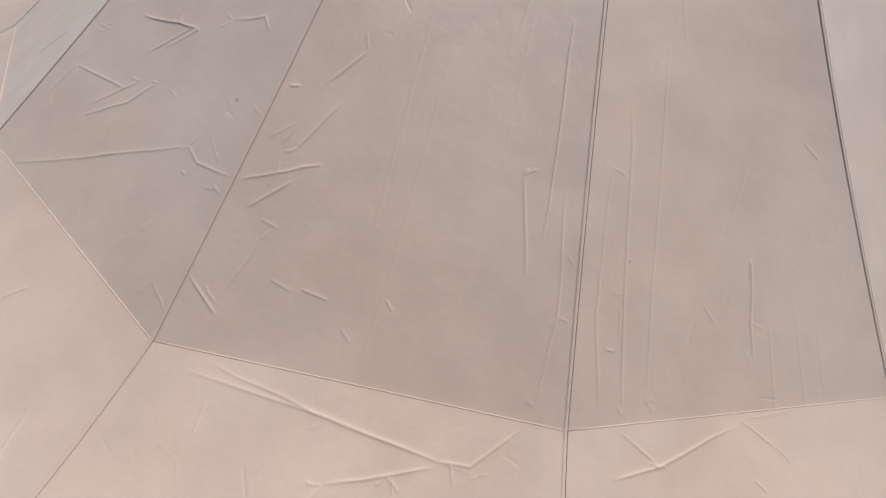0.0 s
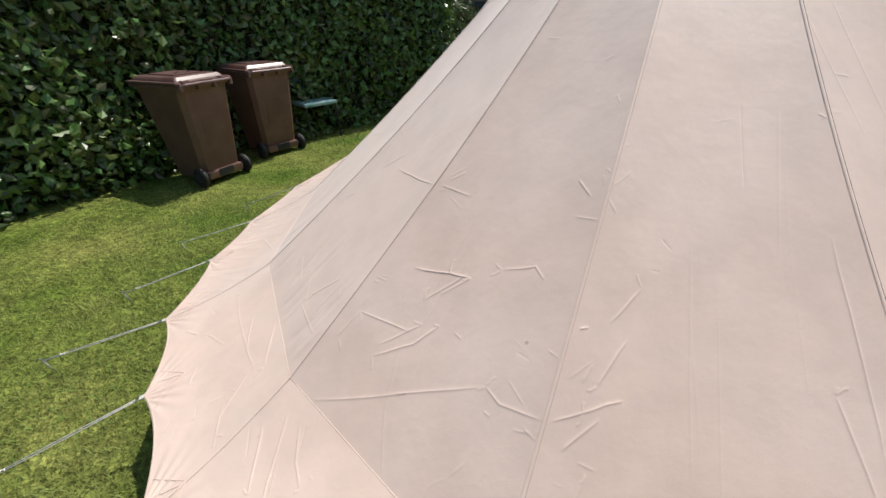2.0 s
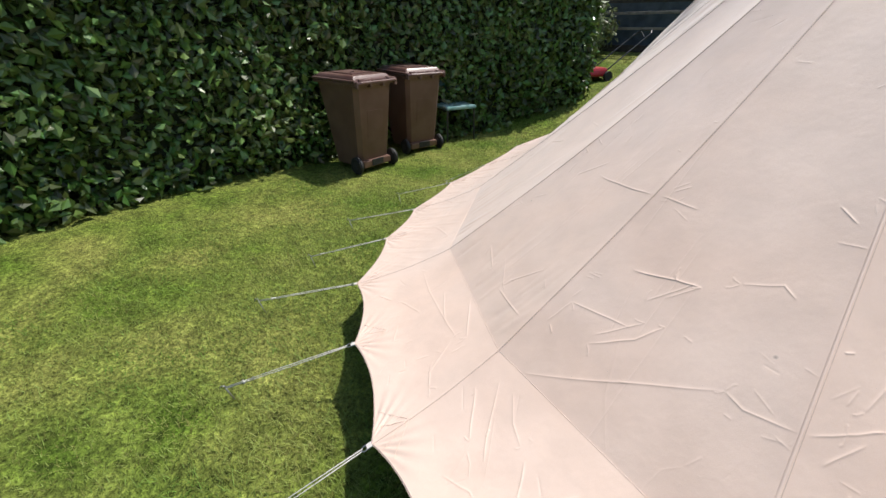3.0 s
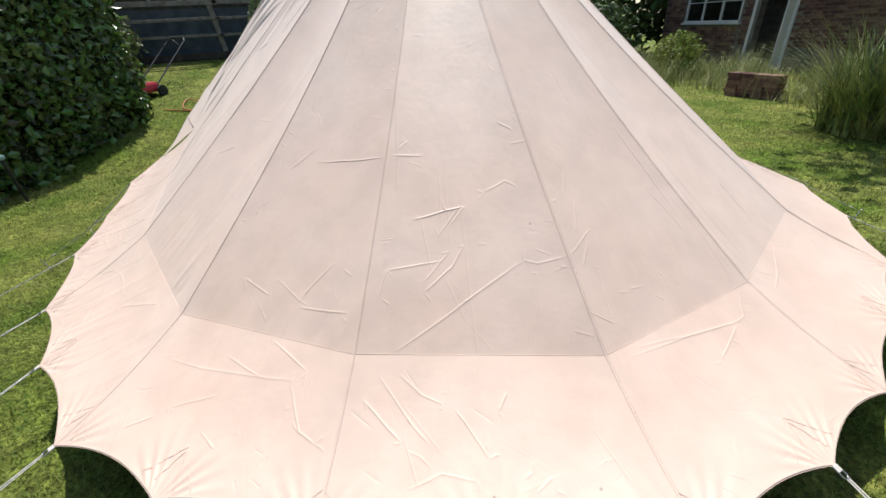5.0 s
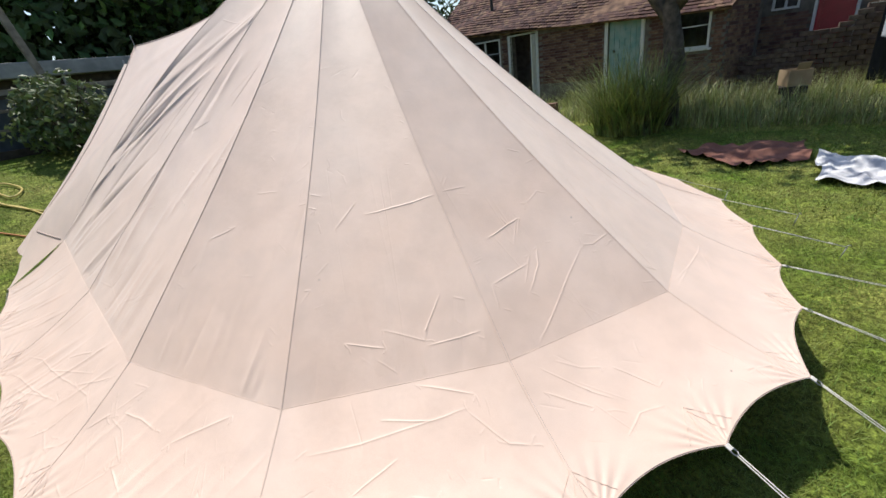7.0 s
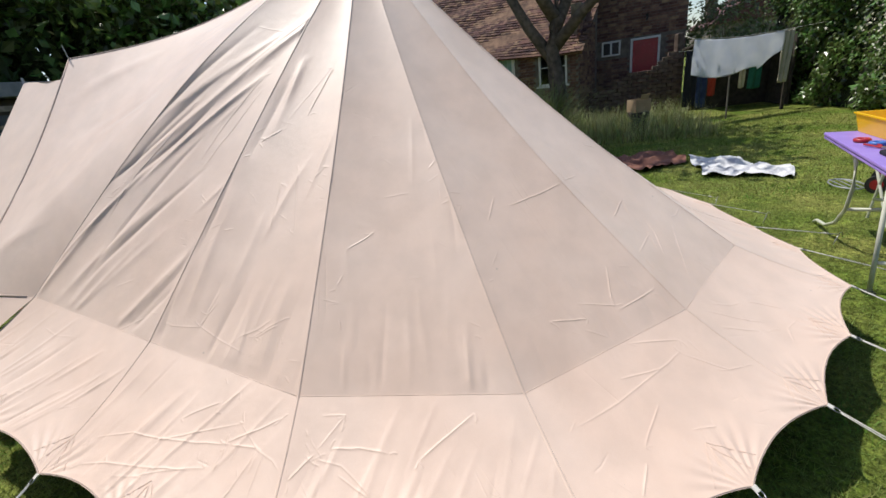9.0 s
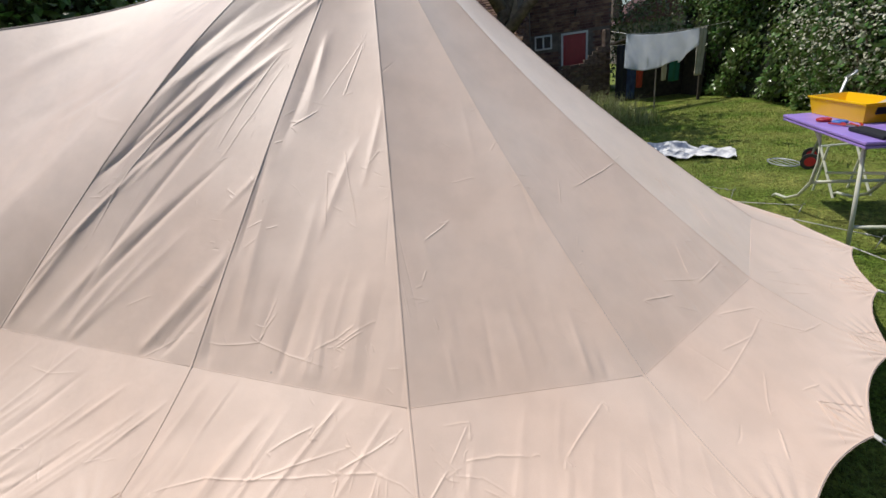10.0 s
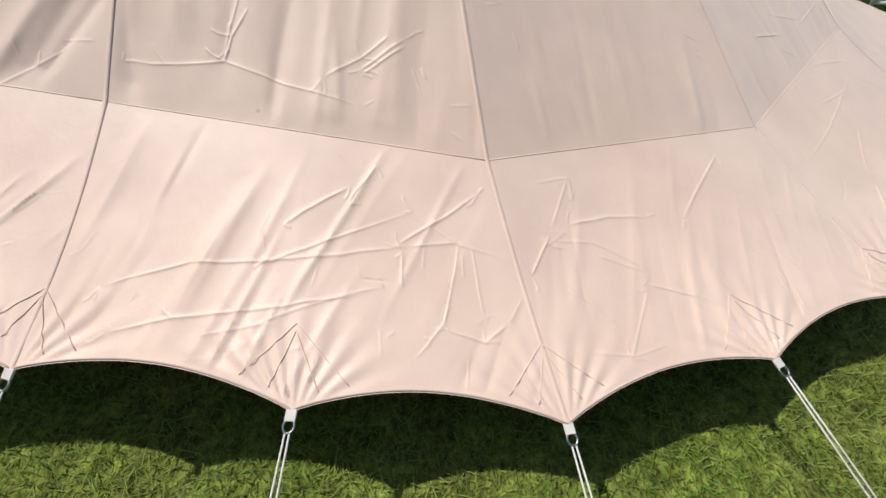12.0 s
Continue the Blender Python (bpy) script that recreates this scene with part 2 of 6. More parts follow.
def tube(points, radius, sides=8, bm=None, closed=False):
    """A round bar along points; radius is one number or one for each point."""
    bm = bm or bmesh.new()
    pts = [Vector(p) for p in points]
    rings = []
    up = Vector((0, 0, 1))
    for i, p in enumerate(pts):
        a, b = pts[max(i - 1, 0)], pts[min(i + 1, len(pts) - 1)]
        if closed:
            a, b = pts[i - 1], pts[(i + 1) % len(pts)]
        d = (b - a).normalized()
        x = d.cross(up)
        if x.length < 0.1:
            x = d.cross(Vector((1, 0, 0)))
        x.normalize()
        y = d.cross(x)
        r = radius[i] if isinstance(radius, (list, tuple)) else radius
        rings.append([bm.verts.new(p + r * (math.cos(2 * math.pi * k / sides) * x + math.sin(2 * math.pi * k / sides) * y)) for k in range(sides)])
    n = len(rings)
    for i in range(n if closed else n - 1):
        a, b = rings[i], rings[(i + 1) % n]
        for k in range(sides):
            bm.faces.new((a[k], a[(k + 1) % sides], b[(k + 1) % sides], b[k]))
    if not closed:
        bm.faces.new(rings[0][::-1])
        bm.faces.new(rings[-1])
    bmesh.ops.recalc_face_normals(bm, faces=bm.faces)
    return bm


def disc(radius, width, m, sides=24, bm=None, bevel=0.0):
    bm = bm or bmesh.new()
    vs = bmesh.ops.create_cone(bm, cap_ends=True, segments=sides, radius1=radius, radius2=radius, depth=width)["verts"]
    bmesh.ops.transform(bm, matrix=m, verts=vs)
    return bm


def rng_of(seed):
    return np.random.default_rng(seed)


def leaf_mesh(name, centres, normals, sizes, seed, spread=0.8, long=1.5, fold=0.18):
    """Many small folded leaves, four triangles each, as one mesh."""
    r = rng_of(seed)
    n = len(centres)
    nor = normals + r.normal(0, spread, (n, 3))
    nor /= np.linalg.norm(nor, axis=1)[:, None] + 1e-9
    side = np.cross(nor, r.normal(0, 1, (n, 3)))
    side /= np.linalg.norm(side, axis=1)[:, None] + 1e-9
    tip = np.cross(nor, side)
    s = np.asarray(sizes)[:, None]
    a, b = centres - tip * s * long / 2, centres + tip * s * long / 2
    c, d = centres + side * s / 2 - nor * s * fold, centres - side * s / 2 - nor * s * fold
    verts = np.stack([a, c, b, d], 1).reshape(-1, 3)
    i = np.arange(n) * 4
    faces = np.stack([np.stack([i, i + 1, i + 2], 1), np.stack([i, i + 2, i + 3], 1)], 1).reshape(-1, 3)
    me = bpy.data.meshes.new(name)
    me.from_pydata(verts.tolist(), [], faces.tolist())
    me.update()
    return me


def blade_mesh(name, roots, heights, widths, seed, lean=0.45, bend=0.5, segs=1):
    """Grass blades: tapered strips that lean and bend."""
    r = rng_of(seed)
    n = len(roots)
    az = r.uniform(0, 2 * np.pi, n)
    out = np.stack([np.cos(az), np.sin(az), np.zeros(n)], 1)
    side = np.stack([-np.sin(az), np.cos(az), np.zeros(n)], 1)
    tilt = r.uniform(0.1, 1.0, n)[:, None] * lean
    h, w = np.asarray(heights)[:, None], np.asarray(widths)[:, None]
    rows = []
    for k in range(segs + 1):
        f = k / (segs + 1)
        mid = roots + out * h * (tilt * f + bend * tilt * f * f) + np.array([0, 0, 1]) * h * (f - 0.35 * bend * tilt * f * f)
        rows += [mid - side * w * (1 - f) / 2, mid + side * w * (1 - f) / 2]
    tipp = roots + out * h * (tilt + bend * tilt) + np.array([0, 0, 1]) * h * (1 - 0.35 * bend * tilt)
    rows.append(tipp)
    m = len(rows)
    verts = np.stack(rows, 1).reshape(-1, 3)
    base = np.arange(n) * m
    faces = []
    for k in range(segs):
        q = np.stack([base + 2 * k, base + 2 * k + 1, base + 2 * k + 3, base + 2 * k + 2], 1)
        faces += q.tolist()
    faces += np.stack([base + 2 * segs, base + 2 * segs + 1, base + 2 * segs + 2], 1).tolist()
    me = bpy.data.meshes.new(name)
    me.from_pydata(verts.tolist(), [], faces)
    me.update()
    return me


def smooth_step(x):
    x = np.clip(x, 0, 1)
    return x * x * (3 - 2 * x)


def ground_z(x, y):
    """The lawn: flat round the tent, rising as a bank towards the far fence."""
    bank = 0.21 * np.clip(y - 6.6, 0, 5.2) * smooth_step((6.0 - np.asarray(x)) / 3.0)
    return bank + 0.012 * np.sin(1.3 * x + 0.4) * np.cos(1.1 * y)


# ---- ground ----
def build_ground():
    xs = np.concatenate([[-400, -120, -40, -20], np.linspace(-12, 16, 141), [22, 45, 120, 400]])
    ys = np.concatenate([[-400, -120, -40, -20], np.linspace(-12, 16, 141), [22, 45, 120, 400]])
    X, Y = np.meshgrid(xs, ys, indexing="ij")
    Z = ground_z(X, Y)
    nx, ny = X.shape
    verts = np.stack([X, Y, Z], 2).reshape(-1, 3).tolist()
    faces = [(i * ny + j, (i + 1) * ny + j, (i + 1) * ny + j + 1, i * ny + j + 1) for i in range(nx - 1) for j in range(ny - 1)]
    g = link_mesh("ground", mesh_of("ground", verts, faces), LAWN, smooth=True)
    tagged(g, "mown green lawn with dry yellowish patches", "lawn", kind="structure")


build_ground()

# ---- the tent ----
CX, CY = 0.52, 3.02
APEX = np.array([0.525, 3.19, 2.47])
NV = 320


def on_circle(angle, r, z):
    a = math.radians(angle)
    return np.array([CX + r * math.cos(a), CY + r * math.sin(a), z])


def resample(points, n, power=1.0):
    """n points at even steps of length along a smooth line through the points given."""
    p = np.asarray(points, float)
    k = len(p)
    tang = np.gradient(p, axis=0)
    out = []
    for i in range(k - 1):
        for f in np.linspace(0, 1, 24, endpoint=False):
            h00, h10, h01, h11 = 2 * f**3 - 3 * f**2 + 1, f**3 - 2 * f**2 + f, -2 * f**3 + 3 * f**2, f**3 - f**2
            out.append(h00 * p[i] + h10 * tang[i] + h01 * p[i + 1] + h11 * tang[i + 1])
    out.append(p[-1])
    out = np.array(out)
    d = np.concatenate([[0], np.cumsum(np.linalg.norm(np.diff(out, axis=0), axis=1))])
    want = d[-1] * np.linspace(0, 1, n) ** power
    return np.stack([np.interp(want, d, out[:, c]) for c in range(3)], 1)


def seam_line(angle, eave_r, eave_z, sag):
    """From the peak to the eave, hanging below the straight line by sag."""
    e = on_circle(angle, eave_r, eave_z)
    f = np.linspace(0, 1, 15)
    pts = [APEX * (1 - k) + e * k - np.array([0, 0, sag * math.sin(math.pi * k)]) for k in f]
    return resample(pts, NV, 0.82)


SPIKE = np.array([0.01, 5.38, 2.02])
RIDGE = resample([APEX * (1 - k) + SPIKE * k - np.array([0, 0, 0.13 * math.sin(math.pi * k)]) for k in np.linspace(0, 1, 9)], NV, 0.82)
# angle of the seam at the eave, eave radius, eave height, edge radius, edge height, sag, angle of the loop on the edge
SEAMS = [
    (137.0, 2.33, 0.76, 2.78, 0.50, -0.17, 138.0),
    (160.2, 1.955, 0.645, 2.44, 0.40, -0.03, 162.1),
    (184.2, 1.945, 0.535, 2.455, 0.29, 0.06, 185.9),
    (208.3, 1.965, 0.462, 2.49, 0.245, 0.105, 209.2),
    (233.3, 1.945, 0.498, 2.44, 0.275, 0.105, 234.1),
    (257.6, 2.00, 0.485, 2.52, 0.30, 0.09, 257.5),
    (282.8, 1.935, 0.450, 2.44, 0.24, 0.10, 282.0),
    (309.5, 2.03, 0.455, 2.50, 0.275, 0.085, 306.5),
    (331.0, 2.01, 0.540, 2.50, 0.33, 0.035, 330.5),
    (355.5, 2.00, 0.545, 2.49, 0.33, 0.04, 355.5),
    (380.5, 1.97, 0.545, 2.47, 0.33, 0.03, 380.5),
    (405.3, 1.96, 0.620, 2.46, 0.38, -0.03, 405.3),
    (429.0, 2.33, 0.760, 2.78, 0.50, -0.17, 429.0),
]


def add_crease(H, U, V, pts, amp, w):
    """One folded crease along straight pieces: a sharp ridge that falls off to both sides, faster on one."""
    pts = np.asarray(pts)
    total = len(pts) - 1
    m = (U > pts[:, 0].min() - 6 * w) & (U < pts[:, 0].max() + 6 * w) & (V > pts[:, 1].min() - 6 * w) & (V < pts[:, 1].max() + 6 * w)
    if not m.any():
        return
    u, v = U[m], V[m]
    best = np.zeros_like(u)
    for k in range(total):
        p, q = pts[k], pts[k + 1]
        d = q - p
        ln = np.hypot(*d) + 1e-9
        t = np.clip(((u - p[0]) * d[0] + (v - p[1]) * d[1]) / ln**2, 0, 1)
        du, dv = u - p[0] - t * d[0], v - p[1] - t * d[1]
        dist = np.hypot(du, dv)
        one = (du * d[1] - dv * d[0]) > 0
        along = (k + t) / total
        fade = np.clip(np.minimum(along, 1 - along) * 5, 0, 1) ** 0.7
        best = np.maximum(best, fade * np.exp(-dist / (w * np.where(one, 1.15, 0.75))))
    H[m] += amp * best


def crease_lines(r, U, V, clusters, per, length, amp, w, spread=0.12, slant=None, loose=0.5):
    """Groups of zigzag creases, as a packed cloth keeps them: lines, heights and widths."""
    out = []
    for _ in range(clusters):
        cu, cv = r.uniform(U.min(), U.max()), r.uniform(V.min() + 0.3 * (V.max() - V.min()), V.max())
        base = r.uniform(0, math.pi) if slant is None else slant
        for _ in range(per):
            p = np.array([cu, cv]) + r.normal(0, spread, 2)
            an = base + r.normal(0, loose)
            pts = [p]
            for _ in range(int(r.choice([1, 1, 1, 1, 2]))):
                step = length * r.uniform(0.35, 1.3)
                pts.append(pts[-1] + step * np.array([math.cos(an), math.sin(an)]))
                an += r.choice([-1, 1]) * r.uniform(0.1, 0.9) * min(1.0, 2 * loose)
            out.append((pts, amp * r.uniform(0.2, 1.15) * r.choice([-1, 1, 1, 1]), w * r.uniform(0.8, 1.3)))
    return out


def draw_creases(U, V, creases):
    H = np.zeros_like(U)
    for pts, amp, w in creases:
        add_crease(H, U, V, pts, amp, w)
    return H


def pull_folds(r, U, V, count, slant, length, amp, width):
    """Long soft folds that run the way the cloth is pulled."""
    H = np.zeros_like(U)
    for _ in range(count):
        cu, cv = r.uniform(U.min(), U.max()), r.uniform(V.min() + 0.3 * (V.max() - V.min()), V.max())
        an = slant + r.normal(0, 0.06)
        half, w, a = length * r.uniform(0.4, 1.1) / 2, width * r.uniform(0.5, 1.5), amp * r.uniform(0.3, 1.2)
        along = (U - cu) * math.cos(an) + (V - cv) * math.sin(an)
        across = -(U - cu) * math.sin(an) + (V - cv) * math.cos(an) + 0.08 * along**2 * r.normal(0, 1)
        H += a * np.clip(1 - (along / half) ** 2, 0, 1) ** 1.5 * np.exp(-np.abs(across / w) ** 1.5) * r.choice([-1, 1, 1])
    return H


def sheet(name, grid, material, parent, label="", offset=None, creases=(), fade=None, fine=4):
    """A cloth from a grid of points, pushed along its normals by offset, with finer faces where creases run."""
    g = grid
    nu, nv = g.shape[:2]
    du, dv = np.gradient(g, axis=0), np.gradient(g, axis=1)
    nor = np.cross(du, dv)
    nor /= np.linalg.norm(nor, axis=2)[:, :, None] + 1e-12
    if nor[..., 2].mean() < 0:
        nor = -nor
    U, V = metric(g)
    if offset is not None:
        g = g + nor * offset[:, :, None]
    smooth_cloth = g
    busy = np.zeros((nu - 1, nv - 1), bool)
    if creases:
        fade = np.ones((nu, nv)) if fade is None else fade
        g = g + nor * (draw_creases(U, V, creases) * fade)[:, :, None]
        near = np.abs(draw_creases(U, V, [(c[0], 1.0, 0.0035) for c in creases])) > 0.16
        busy = near[:-1, :-1] | near[1:, :-1] | near[:-1, 1:] | near[1:, 1:]
    i, j = np.meshgrid(np.arange(nu - 1), np.arange(nv - 1), indexing="ij")
    width = (nv - 1) * fine + 1
    ci, cj = i[~busy] * fine, j[~busy] * fine
    quads = [np.stack([ci * width + cj, (ci + fine) * width + cj, (ci + fine) * width + cj + fine, ci * width + cj + fine], 1)]
    for a in range(fine):
        for b in range(fine):
            ci, cj = i[busy] * fine + a, j[busy] * fine + b
            quads.append(np.stack([ci * width + cj, (ci + 1) * width + cj, (ci + 1) * width + cj + 1, ci * width + cj + 1], 1))
    used, faces = np.unique(np.concatenate(quads), return_inverse=True)
    fi, fj = used // width, used % width
    a, b = np.minimum(fi // fine, nu - 2), np.minimum(fj // fine, nv - 2)
    x, y = fi / fine - a, fj / fine - b

    def between(f):
        k, l = (x[:, None], y[:, None]) if f.ndim == 3 else (x, y)
        return (f[a, b] * (1 - k) + f[a + 1, b] * k) * (1 - l) + (f[a, b + 1] * (1 - k) + f[a + 1, b + 1] * k) * l

    verts = between(smooth_cloth)
    if creases:
        verts = verts + between(nor) * (draw_creases(between(U), between(V), creases) * between(fade))[:, None]
    me = bpy.data.meshes.new(name)
    me.from_pydata(verts.tolist(), [], faces.reshape(-1, 4).tolist())
    me.update()
    return link_mesh(name, me, material, parent, label, smooth=True), g


def metric(g):
    """Lengths across a cloth from its middle, and down it from its top."""
    U = np.concatenate([np.zeros((1, g.shape[1])), np.cumsum(np.linalg.norm(np.diff(g, axis=0), axis=2), 0)])
    V = np.concatenate([np.zeros((g.shape[0], 1)), np.cumsum(np.linalg.norm(np.diff(g, axis=1), axis=2), 1)], 1)
    return U - U[-1:] / 2, V


tent = empty("bell_tent", "large cream canvas bell tent with scalloped skirt, pitched on the lawn", "tent", at=(CX, CY, 0))
SEAM_LINES = [seam_line(a, r, z, sag) for a, r, z, _, _, sag, _ in SEAMS]
EDGE_POINTS = []


def panel_grid(a, b, nu, sag):
    u = np.linspace(0, 1, nu)[:, None, None]
    g = a[None] * (1 - u) + b[None] * u
    v = np.linspace(0, 1, NV)[None, :]
    w = (4 * u[:, :, 0] * (1 - u[:, :, 0])) * np.sin(np.pi * v) ** 0.7
    mid = np.array([CX, CY, 0.0])
    inward = mid - g
    inward[..., 2] = -0.9 * np.linalg.norm(inward[..., :2], axis=2)
    inward /= np.linalg.norm(inward, axis=2)[:, :, None] + 1e-9
    return g + inward * (w * sag)[:, :, None]


# the larger creases of each panel: lines of (share of the width, share of the way down)
ROOF_CREASES, SKIRT_CREASES = {}, {}
ROOF_CREASES[0] = [[(0.19, 0.824), (0.18, 0.729), (0.18, 0.678), (0.21, 0.613), (0.26, 0.548)], [(0.71, 0.633), (0.79, 0.528), (0.88, 0.412)], [(0.65, 0.613), (0.69, 0.503), (0.81, 0.382)]]
ROOF_CREASES[1] = [[(0.56, 0.945), (0.67, 0.92), (0.76, 0.894)], [(0.67, 0.935), (0.81, 0.899)], [(0.29, 0.945), (0.31, 0.92), (0.35, 0.889)], [(0.03, 0.96), (0.14, 0.955), (0.29, 0.945), (0.45, 0.955), (0.67, 0.965)], [(0.35, 0.472), (0.78, 0.322)], [(0.57, 0.457), (0.78, 0.332)], [(0.13, 0.543), (0.34, 0.497)], [(0.62, 0.578), (0.69, 0.648), (0.76, 0.724)], [(0.5, 0.623), (0.55, 0.729)], [(0.83, 0.598), (0.93, 0.568)], [(0.29, 0.935), (0.34, 0.864)], [(0.66, 0.93), (0.81, 0.894)]]
ROOF_CREASES[2] = [[(0.18, 0.744), (0.36, 0.709)], [(0.45, 0.633), (0.67, 0.623)]]
ROOF_CREASES[3] = [[(0.44, 0.688), (0.75, 0.683), (0.99, 0.678)], [(0.47, 0.91), (0.66, 0.94), (0.7, 0.92)], [(0.43, 0.955), (0.52, 0.985)], [(0.67, 0.95), (0.94, 0.945)], [(0.28, 0.92), (0.48, 0.94)], [(0.23, 0.704), (0.38, 0.658)], [(0.66, 0.935), (0.8, 0.869)]]
ROOF_CREASES[4] = [[(0.15, 1), (0.5, 0.915), (0.77, 0.859)], [(0.77, 0.859), (0.84, 0.864), (1, 0.854)], [(0.35, 0.819), (0.49, 0.764)], [(0.28, 0.894), (0.41, 0.844)], [(0.91, 0.965), (0.99, 0.975)], [(0.05, 0.673), (0.26, 0.673)], [(0.2, 0.789), (0.4, 0.774), (0.51, 0.769)], [(0.51, 0.769), (0.41, 0.804)], [(0.64, 0.744), (0.78, 0.724), (0.84, 0.734)], [(0.49, 0.834), (0.42, 0.869), (0.28, 0.91)], [(0.09, 0.874), (0.38, 0.859)], [(0.09, 0.874), (0.07, 0.92)]]
ROOF_CREASES[5] = [[(0.02, 0.854), (0.1, 0.839), (0.18, 0.829)], [(0.07, 0.874), (0.15, 0.844)], [(0.13, 0.814), (0.19, 0.769)], [(0.13, 0.754), (0.21, 0.719)], [(0.01, 0.94), (0.11, 0.97)], [(0.1, 0.96), (0.14, 0.889)], [(0.8, 0.789), (0.85, 0.879)], [(0.89, 0.643), (0.89, 0.754), (0.88, 0.844)], [(0.93, 0.794), (0.95, 0.905), (0.92, 0.985)]]
ROOF_CREASES[6] = [[(0.08, 0.769), (0.06, 0.899), (0.08, 0.99)], [(0.14, 0.709), (0.14, 0.849), (0.14, 0.99)], [(0.29, 0.643), (0.24, 0.829), (0.21, 0.98)], [(0.57, 0.854), (0.55, 0.95)]]
SKIRT_CREASES[1] = [[(0.46, 0.38), (0.54, 0.28), (0.62, 0.2)], [(0.61, 0.27), (0.69, 0.1)], [(0.4, 0.58), (0.43, 0.53), (0.59, 0.48), (0.74, 0.42)], [(0.1, 0.72), (0.27, 0.6), (0.44, 0.52), (0.55, 0.42), (0.77, 0.28)], [(0.72, 0.42), (0.85, 0.28), (0.95, 0.15)], [(0.75, 0.42), (0.87, 0.38)], [(0.87, 0.38), (0.8, 0.73), (0.73, 0.88)], [(0.31, 0.88), (0.42, 0.78), (0.61, 0.63), (0.68, 0.6)], [(0.14, 0.9), (0.26, 0.82), (0.47, 0.68), (0.64, 0.62)], [(0.73, 0.45), (0.72, 0.6)], [(0.8, 0.75), (0.88, 0.78), (0.94, 0.68)], [(0.94, 0.68), (1, 0.53)], [(0.9, 0.38), (0.89, 0.68)]]
SKIRT_CREASES[2] = [[(0.03, 0.48), (0.11, 0.35)], [(0.12, 0.37), (0.22, 0.42), (0.34, 0.6)], [(0.21, 0.47), (0.33, 0.6)], [(0.31, 0.65), (0.42, 0.73)], [(0.3, 0.67), (0.18, 0.92)], [(0.12, 0.13), (0.22, 0.13), (0.21, 0.22)], [(0.17, 0.32), (0.29, 0.32), (0.4, 0.35)], [(0.76, 0.12), (0.51, 0.38)], [(0.22, 0.13), (0.12, 0.32)]]
SKIRT_CREASES[3] = [[(0.58, 0.03), (0.81, 0.17)], [(0.42, 0.2), (0.62, 0.28)], [(0.13, 0.33), (0.34, 0.33), (0.62, 0.27), (0.78, 0.25)], [(0.76, 0.27), (0.86, 0.53), (0.93, 0.55)], [(0.31, 0.62), (0.48, 0.43)], [(0.5, 0.63), (0.59, 0.73)], [(0.2, 0.82), (0.28, 0.7)]]
SKIRT_CREASES[4] = [[(0.19, 0.12), (0.28, 0.25), (0.36, 0.3)], [(0.11, 0.12), (0.25, 0.42), (0.31, 0.53)], [(0.07, 0.28), (0.22, 0.53)], [(0.25, 0.77), (0.35, 0.68), (0.46, 0.67)], [(0.55, 0.33), (0.59, 0.22)], [(0.4, 0.33), (0.5, 0.55)]]
SKIRT_CREASES[5] = [[(0.13, 0.02), (0.42, 0.13), (0.71, 0.2)], [(0.71, 0.2), (0.78, 0.2), (0.91, 0)], [(0.48, 0.32), (0.6, 0.27), (0.7, 0.22)], [(0.1, 0.07), (0.44, 0.12), (0.8, 0.23)]]
SKIRT_CREASES[6] = [[(0.12, 0.2), (0.24, 0.17), (0.47, 0.05)], [(0.48, 0.03), (0.57, 0.15)], [(0.14, 0.03), (0.24, 0.17)], [(0.51, 0.03), (0.7, 0)]]


def placed_creases(r, U, V, lines, amp, w):
    """Creases given by shares of the panel, as slightly wandering lines with short side creases at their bends."""
    nu, nv = U.shape
    out = []
    for line in lines:
        at = [(min(nu - 1, round(a * (nu - 1))), min(nv - 1, round(b * (nv - 1)))) for a, b in line]
        knots = [np.array([U[k], V[k]]) for k in at]
        pts = [knots[0]]
        for a, b in zip(knots, knots[1:]):
            way = b - a
            across = np.array([-way[1], way[0]])
            pts += [a + way * f + across * r.normal(0, 0.008) for f in (0.3, 0.66)] + [b]
        size = amp * r.uniform(0.6, 1.25)
        out.append((pts, size, w * r.uniform(0.85, 1.2)))
        for k in (0, -1) if len(knots) == 2 else (0, 1, -1):
            for _ in range(int(r.choice([0, 0, 1, 2]))):
                an, reach = r.uniform(0, 2 * math.pi), r.uniform(0.012, 0.032)
                bend = knots[k] + reach * np.array([math.cos(an), math.sin(an)])
                tip = bend + 0.5 * reach * np.array([math.cos(an + 0.4), math.sin(an + 0.4)])
                out.append(([knots[k], bend, tip], size * 0.6, w * 0.85))
    return out


